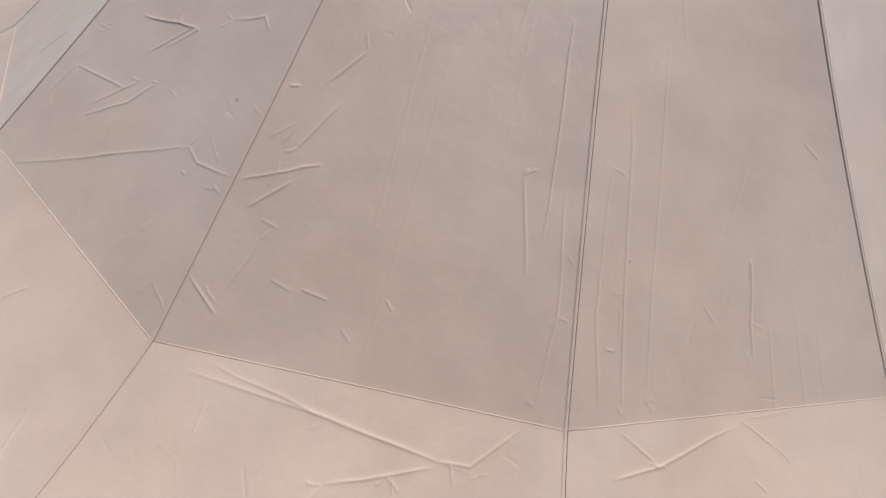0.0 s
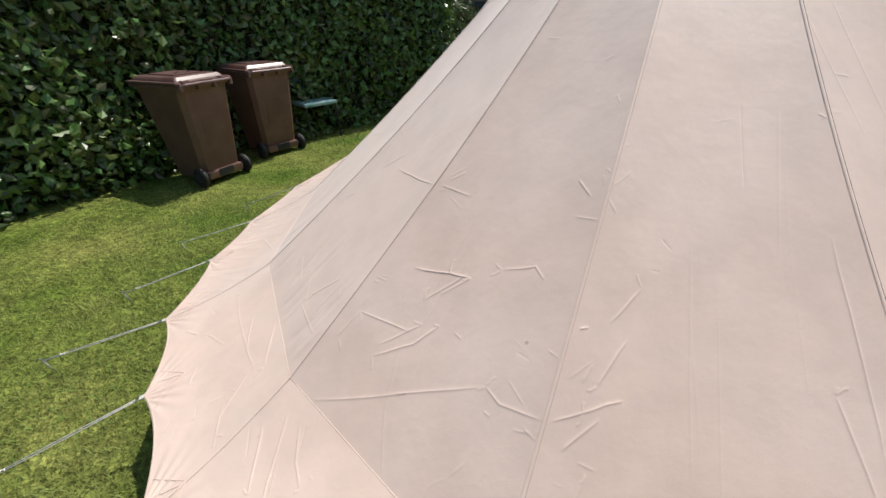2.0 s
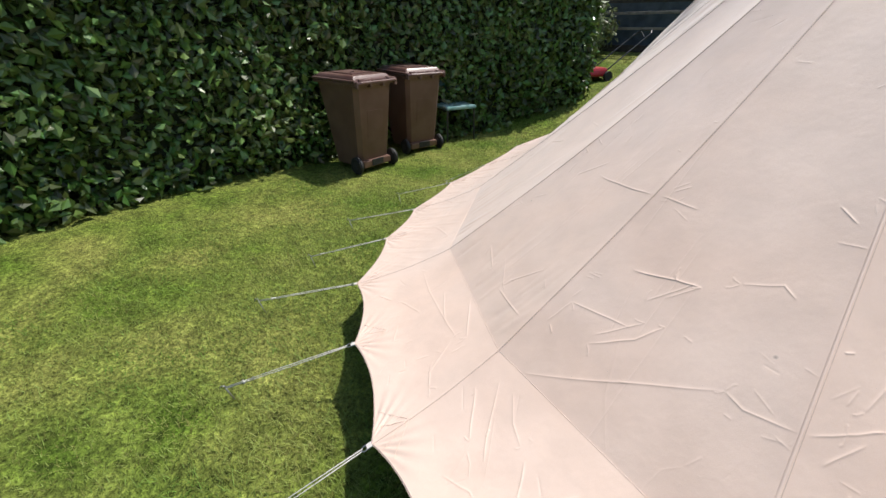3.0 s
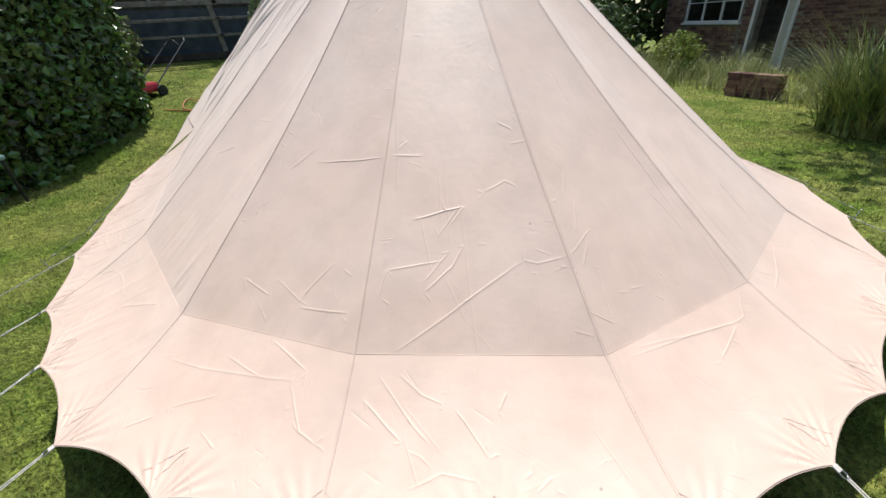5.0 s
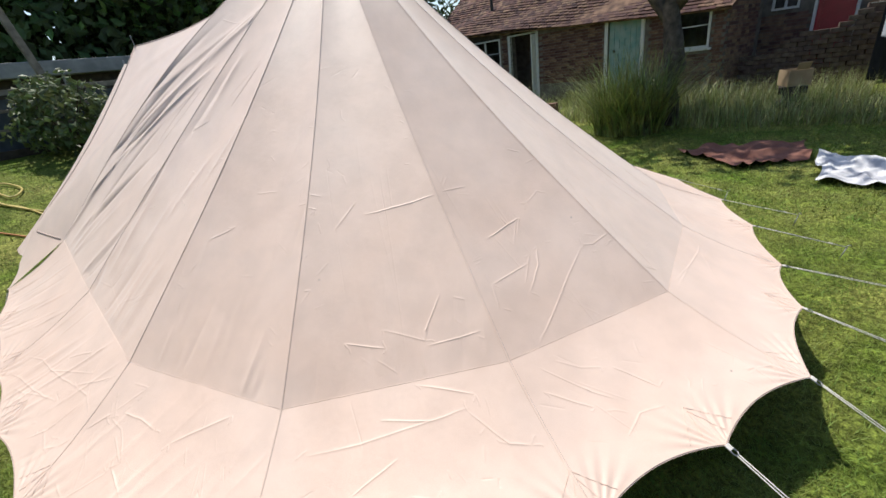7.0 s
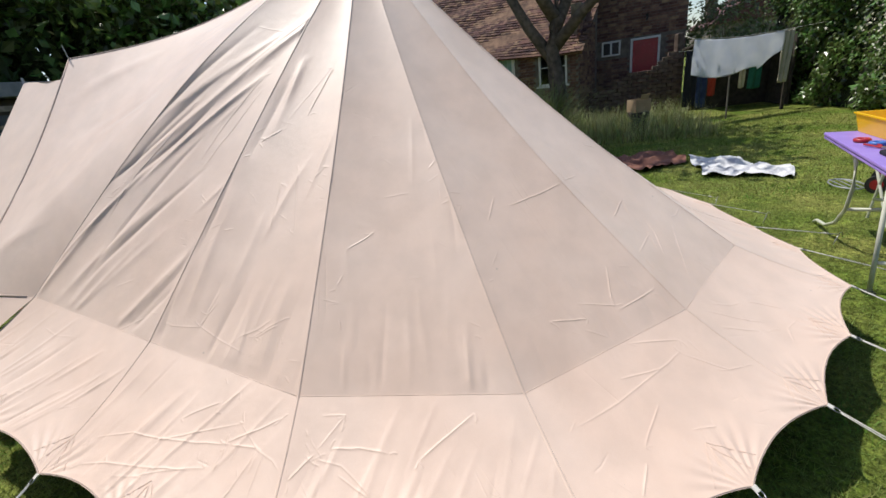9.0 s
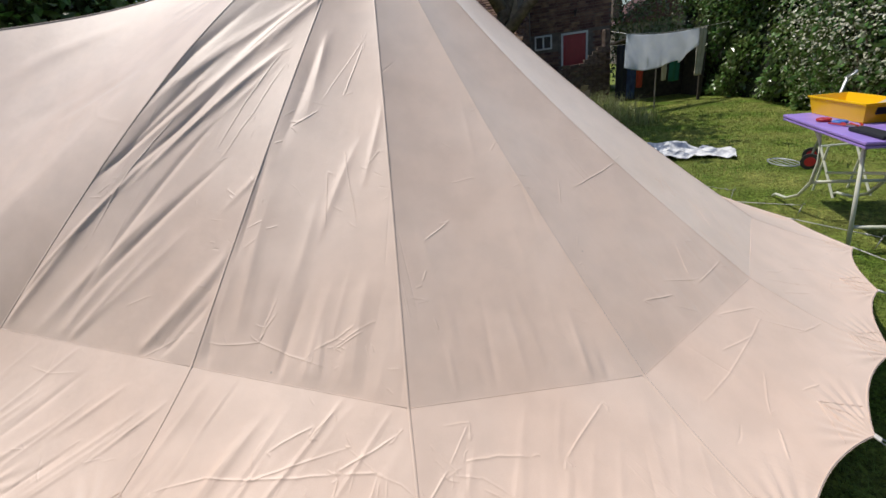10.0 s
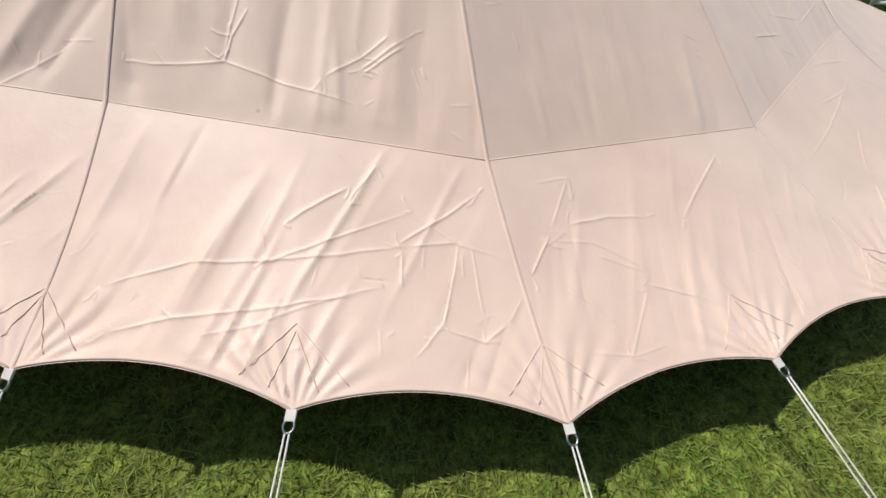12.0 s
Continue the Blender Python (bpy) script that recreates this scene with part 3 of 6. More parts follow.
def build_roof_panel(i):
    near = 0 <= i <= 6
    nu = 120 if near else 14
    g = panel_grid(SEAM_LINES[i], SEAM_LINES[i + 1], nu, 0.016)
    off, lines, edge = None, [], None
    if near:
        r = rng_of(100 + i)
        U, V = metric(g)
        edge = np.clip((0.5 - np.abs(np.linspace(0, 1, nu) - 0.5)) * 30, 0, 1)[:, None] * np.ones((1, NV))
        lines = placed_creases(r, U, V, ROOF_CREASES.get(i, []), 0.0021, 0.0022)
        lines += crease_lines(r, U, V, 4, 5, 0.05, 0.0014, 0.0018, loose=0.4) + crease_lines(r, U, V, 3, 2, 0.2, 0.0012, 0.0020, loose=0.2)
        # small crinkles beside the seams
        side_u = U.max() * 0.86
        for sgn in (-1, 1):
            for _ in range(2):
                cv = r.uniform(0.4, 0.95) * V.max()
                for _ in range(5):
                    p0 = np.array([sgn * side_u * (0.45 + 0.55 * cv / V.max()) - sgn * abs(r.normal(0, 0.05)), cv + r.normal(0, 0.07)])
                    an = r.normal(0.6 * sgn, 0.6)
                    p1 = p0 + r.uniform(0.02, 0.08) * np.array([math.cos(an), math.sin(an)])
                    lines.append(([p0, p1], 0.0016 * r.uniform(0.4, 1.2), 0.0019))
        # flat packing folds down the cloth beside the seams
        lines += crease_lines(r, U, V, 2, 3, 0.5, 0.0009, 0.0022, 0.06, math.pi / 2, 0.03)
        off = np.zeros_like(U)
        if i <= 2:
            k = (1.0, 0.85, 0.25)[i]
            off = off + k * pull_folds(r, U, V, (34, 26, 14)[i], math.pi / 2 + (0.32, 0.15, 0.05)[i], (1.3, 0.7, 0.5)[i], 0.008, 0.021) * np.clip(V / 0.5 - 0.4, 0, 1)
        if 1 <= i <= 3:
            # puckers where the roof is sewn to the skirt
            near_eave = np.clip((V - 0.80 * V.max()) / (0.2 * V.max()), 0, 1)
            off = off + (0, 1.0, 0.9, 0.5)[i] * near_eave * pull_folds(r, U, V, 60, math.pi / 2 + 0.08, 0.5, 0.005, 0.013)
        off = off * edge * np.clip((1 - np.linspace(0, 1, NV)) * 45, 0, 1)[None, :]
    return sheet("roof_panel", g, CANVAS, tent, offset=off, creases=lines, fade=edge)[1]


ROOF = [build_roof_panel(i) for i in range(len(SEAMS) - 1)]


def build_skirt_panel(i):
    """The overhanging skirt below one roof panel, cut in two scallops."""
    near = 0 <= i <= 6
    nu, nv = (201, 81) if near else (25, 8)
    (_, _, _, Ra, Za, _, aa), (_, _, _, Rb, Zb, _, ab) = SEAMS[i], SEAMS[i + 1]
    top = np.linspace(0, 1, nu)[:, None] * (SEAM_LINES[i + 1][-1] - SEAM_LINES[i][-1]) + SEAM_LINES[i][-1]
    pa, pb = on_circle(aa, Ra, Za), on_circle(ab, Rb, Zb)
    pm = on_circle((aa + ab) / 2, (Ra + Rb) / 2 - 0.025, (Za + Zb) / 2 + 0.012)
    EDGE_POINTS.append((aa, pa))
    EDGE_POINTS.append(((aa + ab) / 2, pm))
    u = np.linspace(0, 1, nu)
    low = np.where(u[:, None] < 0.5, pa + (pm - pa) * (u[:, None] * 2), pm + (pb - pm) * (u[:, None] * 2 - 1))
    f = (u * 2) % 1.0
    cut = 0.047 * np.sin(np.pi * f) ** 0.8
    inward = top - low
    inward /= np.linalg.norm(inward, axis=1)[:, None]
    low = low + inward * cut[:, None]
    v = np.linspace(0, 1, nv)[None, :, None]
    g = top[:, None] * (1 - v) + low[:, None] * v
    g[..., 2] -= 0.018 * np.sin(np.pi * v[..., 0]) * np.ones((nu, 1))
    off, lines, fade = None, [], None
    if near:
        r = rng_of(300 + i)
        U, V = metric(g)
        lines = placed_creases(r, U, V, SKIRT_CREASES.get(i, []), 0.0022, 0.0022)
        lines += crease_lines(r, U, V, 6, 5, 0.05, 0.0013, 0.0018, loose=0.4) + crease_lines(r, U, V, 5, 3, 0.18, 0.0012, 0.0020, loose=0.25)
        fade = np.clip((1 - np.linspace(0, 1, nv)) * 12, 0, 1)[None, :] * np.clip(np.linspace(0, 1, nv) * 12, 0, 1)[None, :] * np.ones((nu, 1))
        off = np.zeros_like(U)
        pull = np.zeros_like(U)
        for uc in (0.0, 0.5, 1.0):
            du = (u - uc)[:, None] * np.ones((1, nv))
            depth = 1 - np.linspace(0, 1, nv)[None, :]
            ang = np.arctan2(du * 0.95, depth * 0.5 + 0.02)
            pull += np.exp(-(((du * 0.95) ** 2 + (depth * 0.5) ** 2) / 0.13**2)) * np.sin(ang * 19 + i) * 0.0032
        off = off + pull * np.clip((1 - np.linspace(0, 1, nv)) * 25, 0, 1)[None, :]
        if i <= 2:
            off = off + (1.0, 0.7, 0.4)[i] * pull_folds(r, U, V, 30, math.pi / 2 + 0.45, 0.6, 0.0045, 0.010) * fade
        sides = np.clip(np.minimum(u, 1 - u) * 34, 0, 1)[:, None]
        off, fade = off * sides, fade * sides
    ob, g2 = sheet("skirt_panel", g, CANVAS, tent, offset=off, creases=lines, fade=fade, fine=3)
    if near:
        lift = np.array([0, 0, 0.0012])
        for uc in (0, (nu - 1) // 2, nu - 1):
            for sgn in (-1, 1):
                if 0 <= uc + sgn * 20 < nu:
                    for a0, a1 in (((20, -4), (0, -24)), ((9, -4), (0, -22))):
                        row = [g2[uc + sgn * round(a0[0] * (1 - f)), round(a0[1] + (a1[1] - a0[1]) * f)] + lift for f in np.linspace(0, 1, 10)]
                        part("reinforcing_stitch", tube(row, 0.0008, 5), CANVAS, ob, smooth=True)
    # hem
    hem = g2[:, -1] + inward * 0.004
    part("hem", tube(hem[:: (2 if near else 4)], 0.0022, 6), SEAM, ob, smooth=True)
    return g2


SKIRT = [build_skirt_panel(i) for i in range(len(SEAMS) - 1)]
EDGE_POINTS.append((SEAMS[-1][6], on_circle(SEAMS[-1][6], SEAMS[-1][3], SEAMS[-1][4])))


def ribbon(line, left, right, width, lift):
    """A flat raised strip along a line, lying on the cloth between a point to its left and one to its right."""
    bm = bmesh.new()
    rows = []
    edge = []
    n = len(line)
    for k in range(n):
        p, c = Vector(line[k]), (Vector(right[k]) - Vector(left[k])).normalized()
        d = (Vector(line[min(k + 1, n - 1)]) - Vector(line[max(k - 1, 0)])).normalized()
        up = c.cross(d)
        if up.z < 0:
            up = -up
        up.normalize()
        rows.append([bm.verts.new(p + c * w + up * l) for w, l in ((-width, 0.0), (-width * 0.8, lift), (width * 0.8, lift), (width, 0.0))])
        edge.append(p + c * width * 1.05 + up * 0.0004)
    for a, b in zip(rows, rows[1:]):
        for k in range(3):
            bm.faces.new((a[k], a[k + 1], b[k + 1], b[k]))
    return bm, edge


def build_seams():
    last = len(SEAM_LINES) - 1
    for i, line in enumerate(SEAM_LINES):
        whole, left, right = line[::3].tolist(), [], []
        sl = ROOF[i - 1][-4 if i and ROOF[i - 1].shape[0] > 50 else -2] if i > 0 else line * 2 - ROOF[0][4]
        sr = ROOF[i][4 if i < last and ROOF[i].shape[0] > 50 else 1] if i < last else line * 2 - ROOF[i - 1][-2]
        left, right = sl[::3].tolist(), sr[::3].tolist()
        k = min(i, last - 1)
        near = SKIRT[k].shape[0] > 50
        col = SKIRT[k][0 if i < last else -1]
        nxt = SKIRT[k][(4 if near else 1) if i < last else (-5 if near else -2)]
        prv = SKIRT[i - 1][-5 if SKIRT[i - 1].shape[0] > 50 else -2] if 0 < i < last and SKIRT[i - 1].shape[1] == SKIRT[k].shape[1] else col * 2 - nxt
        if i == last:
            nxt, prv = col * 2 - nxt, nxt
        whole += col[2::3].tolist()
        left += prv[2::3].tolist()
        right += nxt[2::3].tolist()
        bm, edge = ribbon(whole, left, right, 0.0045, 0.0012)
        s = part("seam", bm, CANVAS, tent, smooth=True)
        # from seam 6 on, a darker line paints the groove's shadow beside the stitches
        part("stitch_groove", tube(edge, 0.0011 if i >= 6 else 0.0006, 4), STITCH_GROOVE if i >= 6 else SEAM, s, "line of stitches and groove shadow along the seam")
    for i in range(len(SEAMS) - 1):
        a, b = SEAM_LINES[i][-1], SEAM_LINES[i + 1][-1]
        pts = [Vector(a) + (Vector(b) - Vector(a)) * k / 10 for k in range(11)]
        part("eave_seam", tube(pts, 0.0013, 6), CANVAS, tent, smooth=True)


build_seams()


def build_door():
    """The ridge over the doorway, its sloping sides and the porch beyond the door poles."""
    near = SEAM_LINES[0]
    far = SEAM_LINES[-1]
    foot_near, foot_far = np.array([-1.25, 5.10, 0.80]), np.array([1.22, 5.66, 0.80])
    for line, foot, seed in ((near, foot_near, 1), (far, foot_far, 2)):
        nu = 50
        u = np.linspace(0, 1, nu)[:, None, None]
        g = RIDGE[None] * (1 - u) + line[None] * u
        v = np.linspace(0, 1, NV)[None, :]
        k = u[:, :, 0]
        edge = np.where(k[:, :, None] < 0.78, SPIKE + (foot - SPIKE) * (k[:, :, None] / 0.78), foot + (line[-1] - foot) * ((k[:, :, None] - 0.78) / 0.22))[:, 0]
        edge[:, 2] -= 0.07 * np.sin(np.pi * np.clip(k[:, 0] / 0.78, 0, 1))
        shift = edge - g[:, -1]
        g = g + shift[:, None, :] * (v**2.2)[:, :, None]
        U, V = metric(g)
        r = rng_of(40 + seed)
        fan = np.exp(-((v - 0.22) / 0.16) ** 2) * np.exp(-((k - 0.25) / 0.25) ** 2)
        off = draw_creases(U, V, crease_lines(r, U, V, 5, 4, 0.14, 0.004, 0.007)) + pull_folds(r, U, V, 10, math.pi / 2 + 0.35, 1.0, 0.010, 0.03) + 0.008 * fan * np.sin(2 * np.pi * (k * 9 + v * 3.0)) * np.clip(k * 8, 0, 1)
        sheet("door_side_panel", g, CANVAS, tent, offset=off)
        far_out = foot + (foot - SPIKE) * np.array([0.13, 0.13, 0.16])
        seam_out = on_circle(SEAMS[0 if seed == 1 else -1][6], 2.78, 0.50)
        u3, v3 = np.linspace(0, 1, 30)[:, None, None], np.linspace(0, 1, 20)[None, :, None]
        cut = 0.06 * np.sin(np.pi * u3) * v3
        kg = (line[-1] * (1 - u3) + foot * u3) * (1 - v3) + (seam_out * (1 - u3) + far_out * u3) * v3
        kg = kg + (line[-1] - seam_out) * cut
        sheet("skirt_panel", kg, CANVAS, tent)
        part("door_edge_seam", tube(edge[:: 4], 0.006, 6), SEAM, tent, smooth=True)
        base = foot.copy()
        base[2] = 0.0
        part("door_pole", tube([SPIKE - np.array([0, 0, 0.02]), SPIKE * 0.5 + base * 0.5 - np.array([0, 0, 0.12]), base], 0.010, 8), GALV, tent, "thin metal door pole")
        # porch side, from the door edge to the outer pole
        out0, top = SPIKE + np.array([0.0, 0.03, -0.13]), np.array([0.15, 6.2, 1.95])
        f0 = foot + (foot - SPIKE) * 0.10 + np.array([0.0, 0.06, -0.05])
        f1 = f0 + np.array([0.05, 0.85, -0.10])
        u2, v2 = np.linspace(0, 1, 24)[:, None, None], np.linspace(0, 1, 40)[None, :, None]
        a = out0 * (1 - u2) + top * u2
        b = f0 * (1 - u2) + f1 * u2
        pg = a * (1 - v2) + b * v2
        pg[..., 2] -= 0.06 * np.sin(np.pi * v2[..., 0]) * np.ones((24, 1))
        sheet("porch_panel", pg, CANVAS, tent, offset=0.006 * np.sin(9 * u2[:, :, 0] + 3 * v2[:, :, 0]))
    part("ridge_seam", tube(RIDGE[::6], 0.005, 6), SEAM, tent, smooth=True)
    part("pole_spike", tube([SPIKE - np.array([0, 0, 0.03]), SPIKE + np.array([-0.01, 0, 0.09])], 0.004, 6), STEEL, tent, "steel spike of the door pole")
    part("porch_pole", tube([(0.15, 6.2, 0.0), (0.15, 6.2, 1.99)], 0.010, 8), GALV, tent)


build_door()


def build_walls():
    """The upright wall below the eaves, set back under the skirt."""
    for i in range(len(SEAMS) - 1):
        a, b = SEAM_LINES[i][-1], SEAM_LINES[i + 1][-1]
        bm = bmesh.new()
        top = [Vector(a) + (Vector(b) - Vector(a)) * k / 8 for k in range(9)]
        inn = Vector((CX, CY, 0))
        rows = []
        for p in top:
            q = Vector((p.x, p.y, 0)) + (inn - Vector((p.x, p.y, 0))) * 0.03
            rows.append((bm.verts.new(Vector((q.x, q.y, p.z - 0.01))), bm.verts.new(Vector((q.x, q.y, 0.0)))))
        for x, y in zip(rows, rows[1:]):
            bm.faces.new((x[0], y[0], y[1], x[1]))
        part("wall_panel", bm, CANVAS, tent)
    bm = bmesh.new()
    bm.faces.new([bm.verts.new(Vector((p[-1][0], p[-1][1], 0.025)) * 1.0) for p in SEAM_LINES])
    part("groundsheet", bm, NET, tent, "dark groundsheet")
    part("centre_pole", tube([(APEX[0], APEX[1], 0.02), (APEX[0], APEX[1], 2.43)], 0.016, 10), GALV, tent)


build_walls()


def build_fittings():
    """Webbing loops with steel rings along the edge, and the ropes and pegs that hold them."""
    for n, (angle, p) in enumerate(EDGE_POINTS):
        a = math.radians(angle)
        out = Vector((math.cos(a), math.sin(a), 0))
        side = Vector((-math.sin(a), math.cos(a), 0))
        p = Vector(p)
        peg = Vector((CX, CY, 0)) + out * (3.03 + 0.05 * math.sin(n * 2.3)) + side * 0.05 * math.sin(n * 1.7)
        peg.z = float(ground_z(peg.x, peg.y))
        head = peg + Vector((0, 0, 0.085)) + out * 0.02
        d = (head - p).normalized()
        turn = Matrix((side, d.cross(side) * -1, d)).transposed().to_4x4()
        loop = part("webbing_loop", box(0.020, 0.005, 0.020, Matrix.Translation(p - d * 0.006) @ turn, 0.0015), WEB, tent)
        c = p + d * 0.022
        ring = [c + side * 0.010 * math.cos(k * math.pi / 6) + d * (0.012 * math.sin(k * math.pi / 6)) for k in range(12)]
        part("d_ring", tube(ring, 0.0024, 6, closed=True), STEEL, loop, "steel ring", smooth=True)
        start = c + d * 0.012
        rope = empty("guy_rope", "thin cream guy rope looped to a ground peg", "rope", "guy ropes round the tent", at=start)
        for k in (-1, 1):
            pts = [start.lerp(head, f) + side * k * (0.004 + 0.003 * math.sin(math.pi * f)) for f in (0, 0.3, 0.6, 1)]
            part("cord", tube(pts, 0.0020, 6), ROPE, rope, smooth=True)
        mid = start.lerp(head, 0.8)
        knot = [mid + side * 0.009 * math.cos(k * 1.1) + Vector((0, 0, 0.006 * math.sin(k * 1.7))) + d * 0.004 * k for k in range(9)]
        part("knot", tube(knot, 0.003, 6), ROPE, rope, "knotted end of the cord", smooth=True)
        stake = empty("tent_peg", "thin steel tent peg pushed into the grass", "tent peg", "pegs round the tent", at=peg)
        lean = out * 0.035
        part("shaft", tube([peg - Vector((0, 0, 0.05)) - lean * 0.6, head], 0.0032, 6), STEEL, stake, smooth=True)
        part("hook", tube([head, head + Vector((0, 0, 0.012)), head + out * 0.018 + Vector((0, 0, 0.014)), head + out * 0.024], 0.003, 6), STEEL, stake, smooth=True)


build_fittings()

# ---- hedges ----
def hedge(name, label, line, height, thick, density, size, seed, leaf=None, bulge=0.16, top_bulge=0.2):
    """A clipped hedge along a line: near-black boxes for the shade inside, and a skin of many small leaves."""
    leaf = leaf or LEAF
    h = empty(name, label, "hedge", at=(line[0][0], line[0][1], 0))
    r = rng_of(seed)
    pts = np.array(line, float)
    seg = np.diff(pts, axis=0)
    ln = np.linalg.norm(seg, axis=1)
    cs, ns = [], []
    bm = bmesh.new()
    for p, d, l in zip(pts, seg, ln):
        d = d / l
        nrm = np.array([d[1], -d[0]])
        # inside
        n = int(l * height * density)
        s, z = r.uniform(0, l, n), r.uniform(0.02, height, n)
        wob = bulge * np.array([noise.noise((p[0] + d[0] * a * 1.1, p[1] + d[1] * a * 1.1, b * 1.3)) for a, b in zip(s, z)])
        dep = wob + np.abs(r.normal(0, 0.07, n)) * r.choice([-1, 1, -1], n)
        xy = p + d * s[:, None] + nrm * (dep)[:, None]
        cs.append(np.c_[xy, z])
        ns.append(np.tile([nrm[0], nrm[1], 0.5], (n, 1)))
        nt = int(l * thick * density * 0.7)
        s, w = r.uniform(0, l, nt), r.uniform(0, thick, nt)
        xy = p + d * s[:, None] - nrm * w[:, None]
        cs.append(np.c_[xy, height + r.normal(0, 0.06, nt)])
        ns.append(np.tile([0, 0, 1.0], (nt, 1)))
        ang = math.atan2(d[1], d[0])
        c = p + d * l / 2 - nrm * (thick / 2 + 0.14)
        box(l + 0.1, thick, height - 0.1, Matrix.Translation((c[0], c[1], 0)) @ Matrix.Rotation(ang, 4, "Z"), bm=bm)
    # the far end
    d = seg[-1] / ln[-1]
    nrm = np.array([d[1], -d[0]])
    n = int(thick * height * density)
    w, z = r.uniform(0, thick, n), r.uniform(0.02, height, n)
    xy = pts[-1] - nrm * w[:, None] + d * np.abs(r.normal(0.06, 0.08, n))[:, None]
    cs.append(np.c_[xy, z])
    ns.append(np.tile([d[0], d[1], 0.4], (n, 1)))
    c, nn = np.concatenate(cs), np.concatenate(ns)
    c[:, 2] += ground_z(c[:, 0], c[:, 1])
    part("shade_core", bm, HEDGE_SHADE, h)
    lv = link_mesh("leaves", leaf_mesh("leaves", c, nn, r.uniform(0.6, 1.3, len(c)) * size, seed + 1), leaf, h)
    tagged(lv, kind="stuff")
    return h


hedge("hedge", "tall clipped beech hedge with dense dark green leaves", [(-5.6, -3.0), (-4.85, 1.3), (-4.15, 4.9), (-2.08, 8.35)], 2.9, 1.1, 900, 0.072, 11)
hedge("hedge", "overgrown dark green boundary hedge behind the washing line", [(-1.5, -6.2), (2.5, -4.6), (6.2, -3.3), (12.5, -3.3)][::-1], 3.7, 1.3, 620, 0.078, 21, bulge=0.5)


# ---- wheelie bins ----
def wheelie_bin(at, turn):
    b = empty("wheelie_bin", "brown plastic wheelie bin with closed lid, standing by the hedge", "wheelie bin", "wheelie bins", at=at)
    M = Matrix.Translation(at) @ Matrix.Rotation(turn, 4, "Z")
    # local x: away from the handle side, y: width
    bm = bmesh.new()
    lv = [(0.07, 0.10, 0.56, 0.44), (0.30, 0.075, 0.60, 0.465), (0.92, 0.02, 0.70, 0.53), (0.99, 0.0, 0.715, 0.55)]
    rings = []
    for z, x0, x1, w in lv:
        c = 0.045
        loop = [(x0 + c, -w / 2), (x1 - c, -w / 2), (x1, -w / 2 + c), (x1, w / 2 - c), (x1 - c, w / 2), (x0 + c, w / 2), (x0, w / 2 - c), (x0, -w / 2 + c)]
        rings.append([bm.verts.new((x, y, z)) for x, y in loop])
    for p, q in zip(rings, rings[1:]):
        for k in range(8):
            bm.faces.new((p[k], p[(k + 1) % 8], q[(k + 1) % 8], q[k]))
    bm.faces.new(rings[0][::-1])
    bm.faces.new(rings[-1])
    box(0.755, 0.585, 0.035, Matrix.Translation((0.36, 0, 0.965)), 0.012, bm)
    box(0.10, 0.42, 0.08, Matrix.Translation((0.10, 0, 0.06)), 0.015, bm)
    bm.transform(M)
    body = part("body", bm, BIN, b)
    bm = box(0.008, 0.22, 0.30, Matrix.Translation((0.066, 0, 0.40)) @ Matrix.Rotation(-0.085, 4, "Y"), 0.003)
    bm.transform(M)
    part("raised_panel", bm, BIN, body)
    # black block on the body stands in for the shade in the slot
    bm = box(0.012, 0.17, 0.075, Matrix.Translation((0.050, 0, 0.070)), 0.004)
    bm.transform(M)
    part("axle_slot", bm, RUBBER, body, "slot above the axle, its shade drawn as a black block")
    bm = bmesh.new()
    box(0.76, 0.60, 0.022, Matrix.Translation((0.365, 0, 1.003)), 0.01, bm)
    box(0.70, 0.54, 0.045, Matrix.Translation((0.38, 0, 1.018)), 0.018, bm, taper=0.88)
    box(0.40, 0.30, 0.014, Matrix.Translation((0.40, 0, 1.060)), 0.006, bm)
    for y in (-0.20, 0.20):
        box(0.06, 0.08, 0.05, Matrix.Translation((0.0, y, 0.985)), 0.015, bm)
    bm.transform(M)
    lid = part("lid", bm, BINLID, b, "brown lid with raised panel and hinges")
    # black discs paint the shade inside the vent holes
    for x, y in ((0.30, -0.07), (0.36, 0.0), (0.30, 0.07)):
        part("vent", disc(0.016, 0.006, M @ Matrix.Translation((x, y, 1.0745)), 14), RUBBER, lid, "small vent hole, its shade drawn as a black disc")
    bm = tube([(-0.035, -0.27, 0.99), (-0.055, -0.24, 1.0), (-0.055, 0.24, 1.0), (-0.035, 0.27, 0.99)], 0.014, 10)
    for y in (-0.27, -0.09, 0.09, 0.27):
        box(0.09, 0.03, 0.07, Matrix.Translation((0.0, y, 0.945)), 0.01, bm)
    bm.transform(M)
    part("handle", bm, BINLID, b, smooth=False)
    bm = tube([(0.10, -0.28, 0.10), (0.10, 0.28, 0.10)], 0.011, 10)
    bm.transform(M)
    part("axle", bm, GALV, b)
    for y in (-0.27, 0.27):
        R = M @ Matrix.Translation((0.10, y, 0.10)) @ Matrix.Rotation(math.pi / 2, 4, "X")
        bm = disc(0.10, 0.05, R, 28)
        bmesh.ops.bevel(bm, geom=[e for e in bm.edges if len(e.link_faces) == 2 and e.calc_face_angle() > 1.0], offset=0.012, segments=2, affect="EDGES")
        w = part("wheel", bm, RUBBER, b, "black rubber wheel")
        part("hub", disc(0.045, 0.058, R, 18), BLACK, w)
    return b


BIN_TURN = math.atan2(0.41, -0.91)
wheelie_bin((-3.32, 4.10, 0), math.atan2(0.16, -0.98))
wheelie_bin((-3.29, 5.05, 0), BIN_TURN + 0.03)


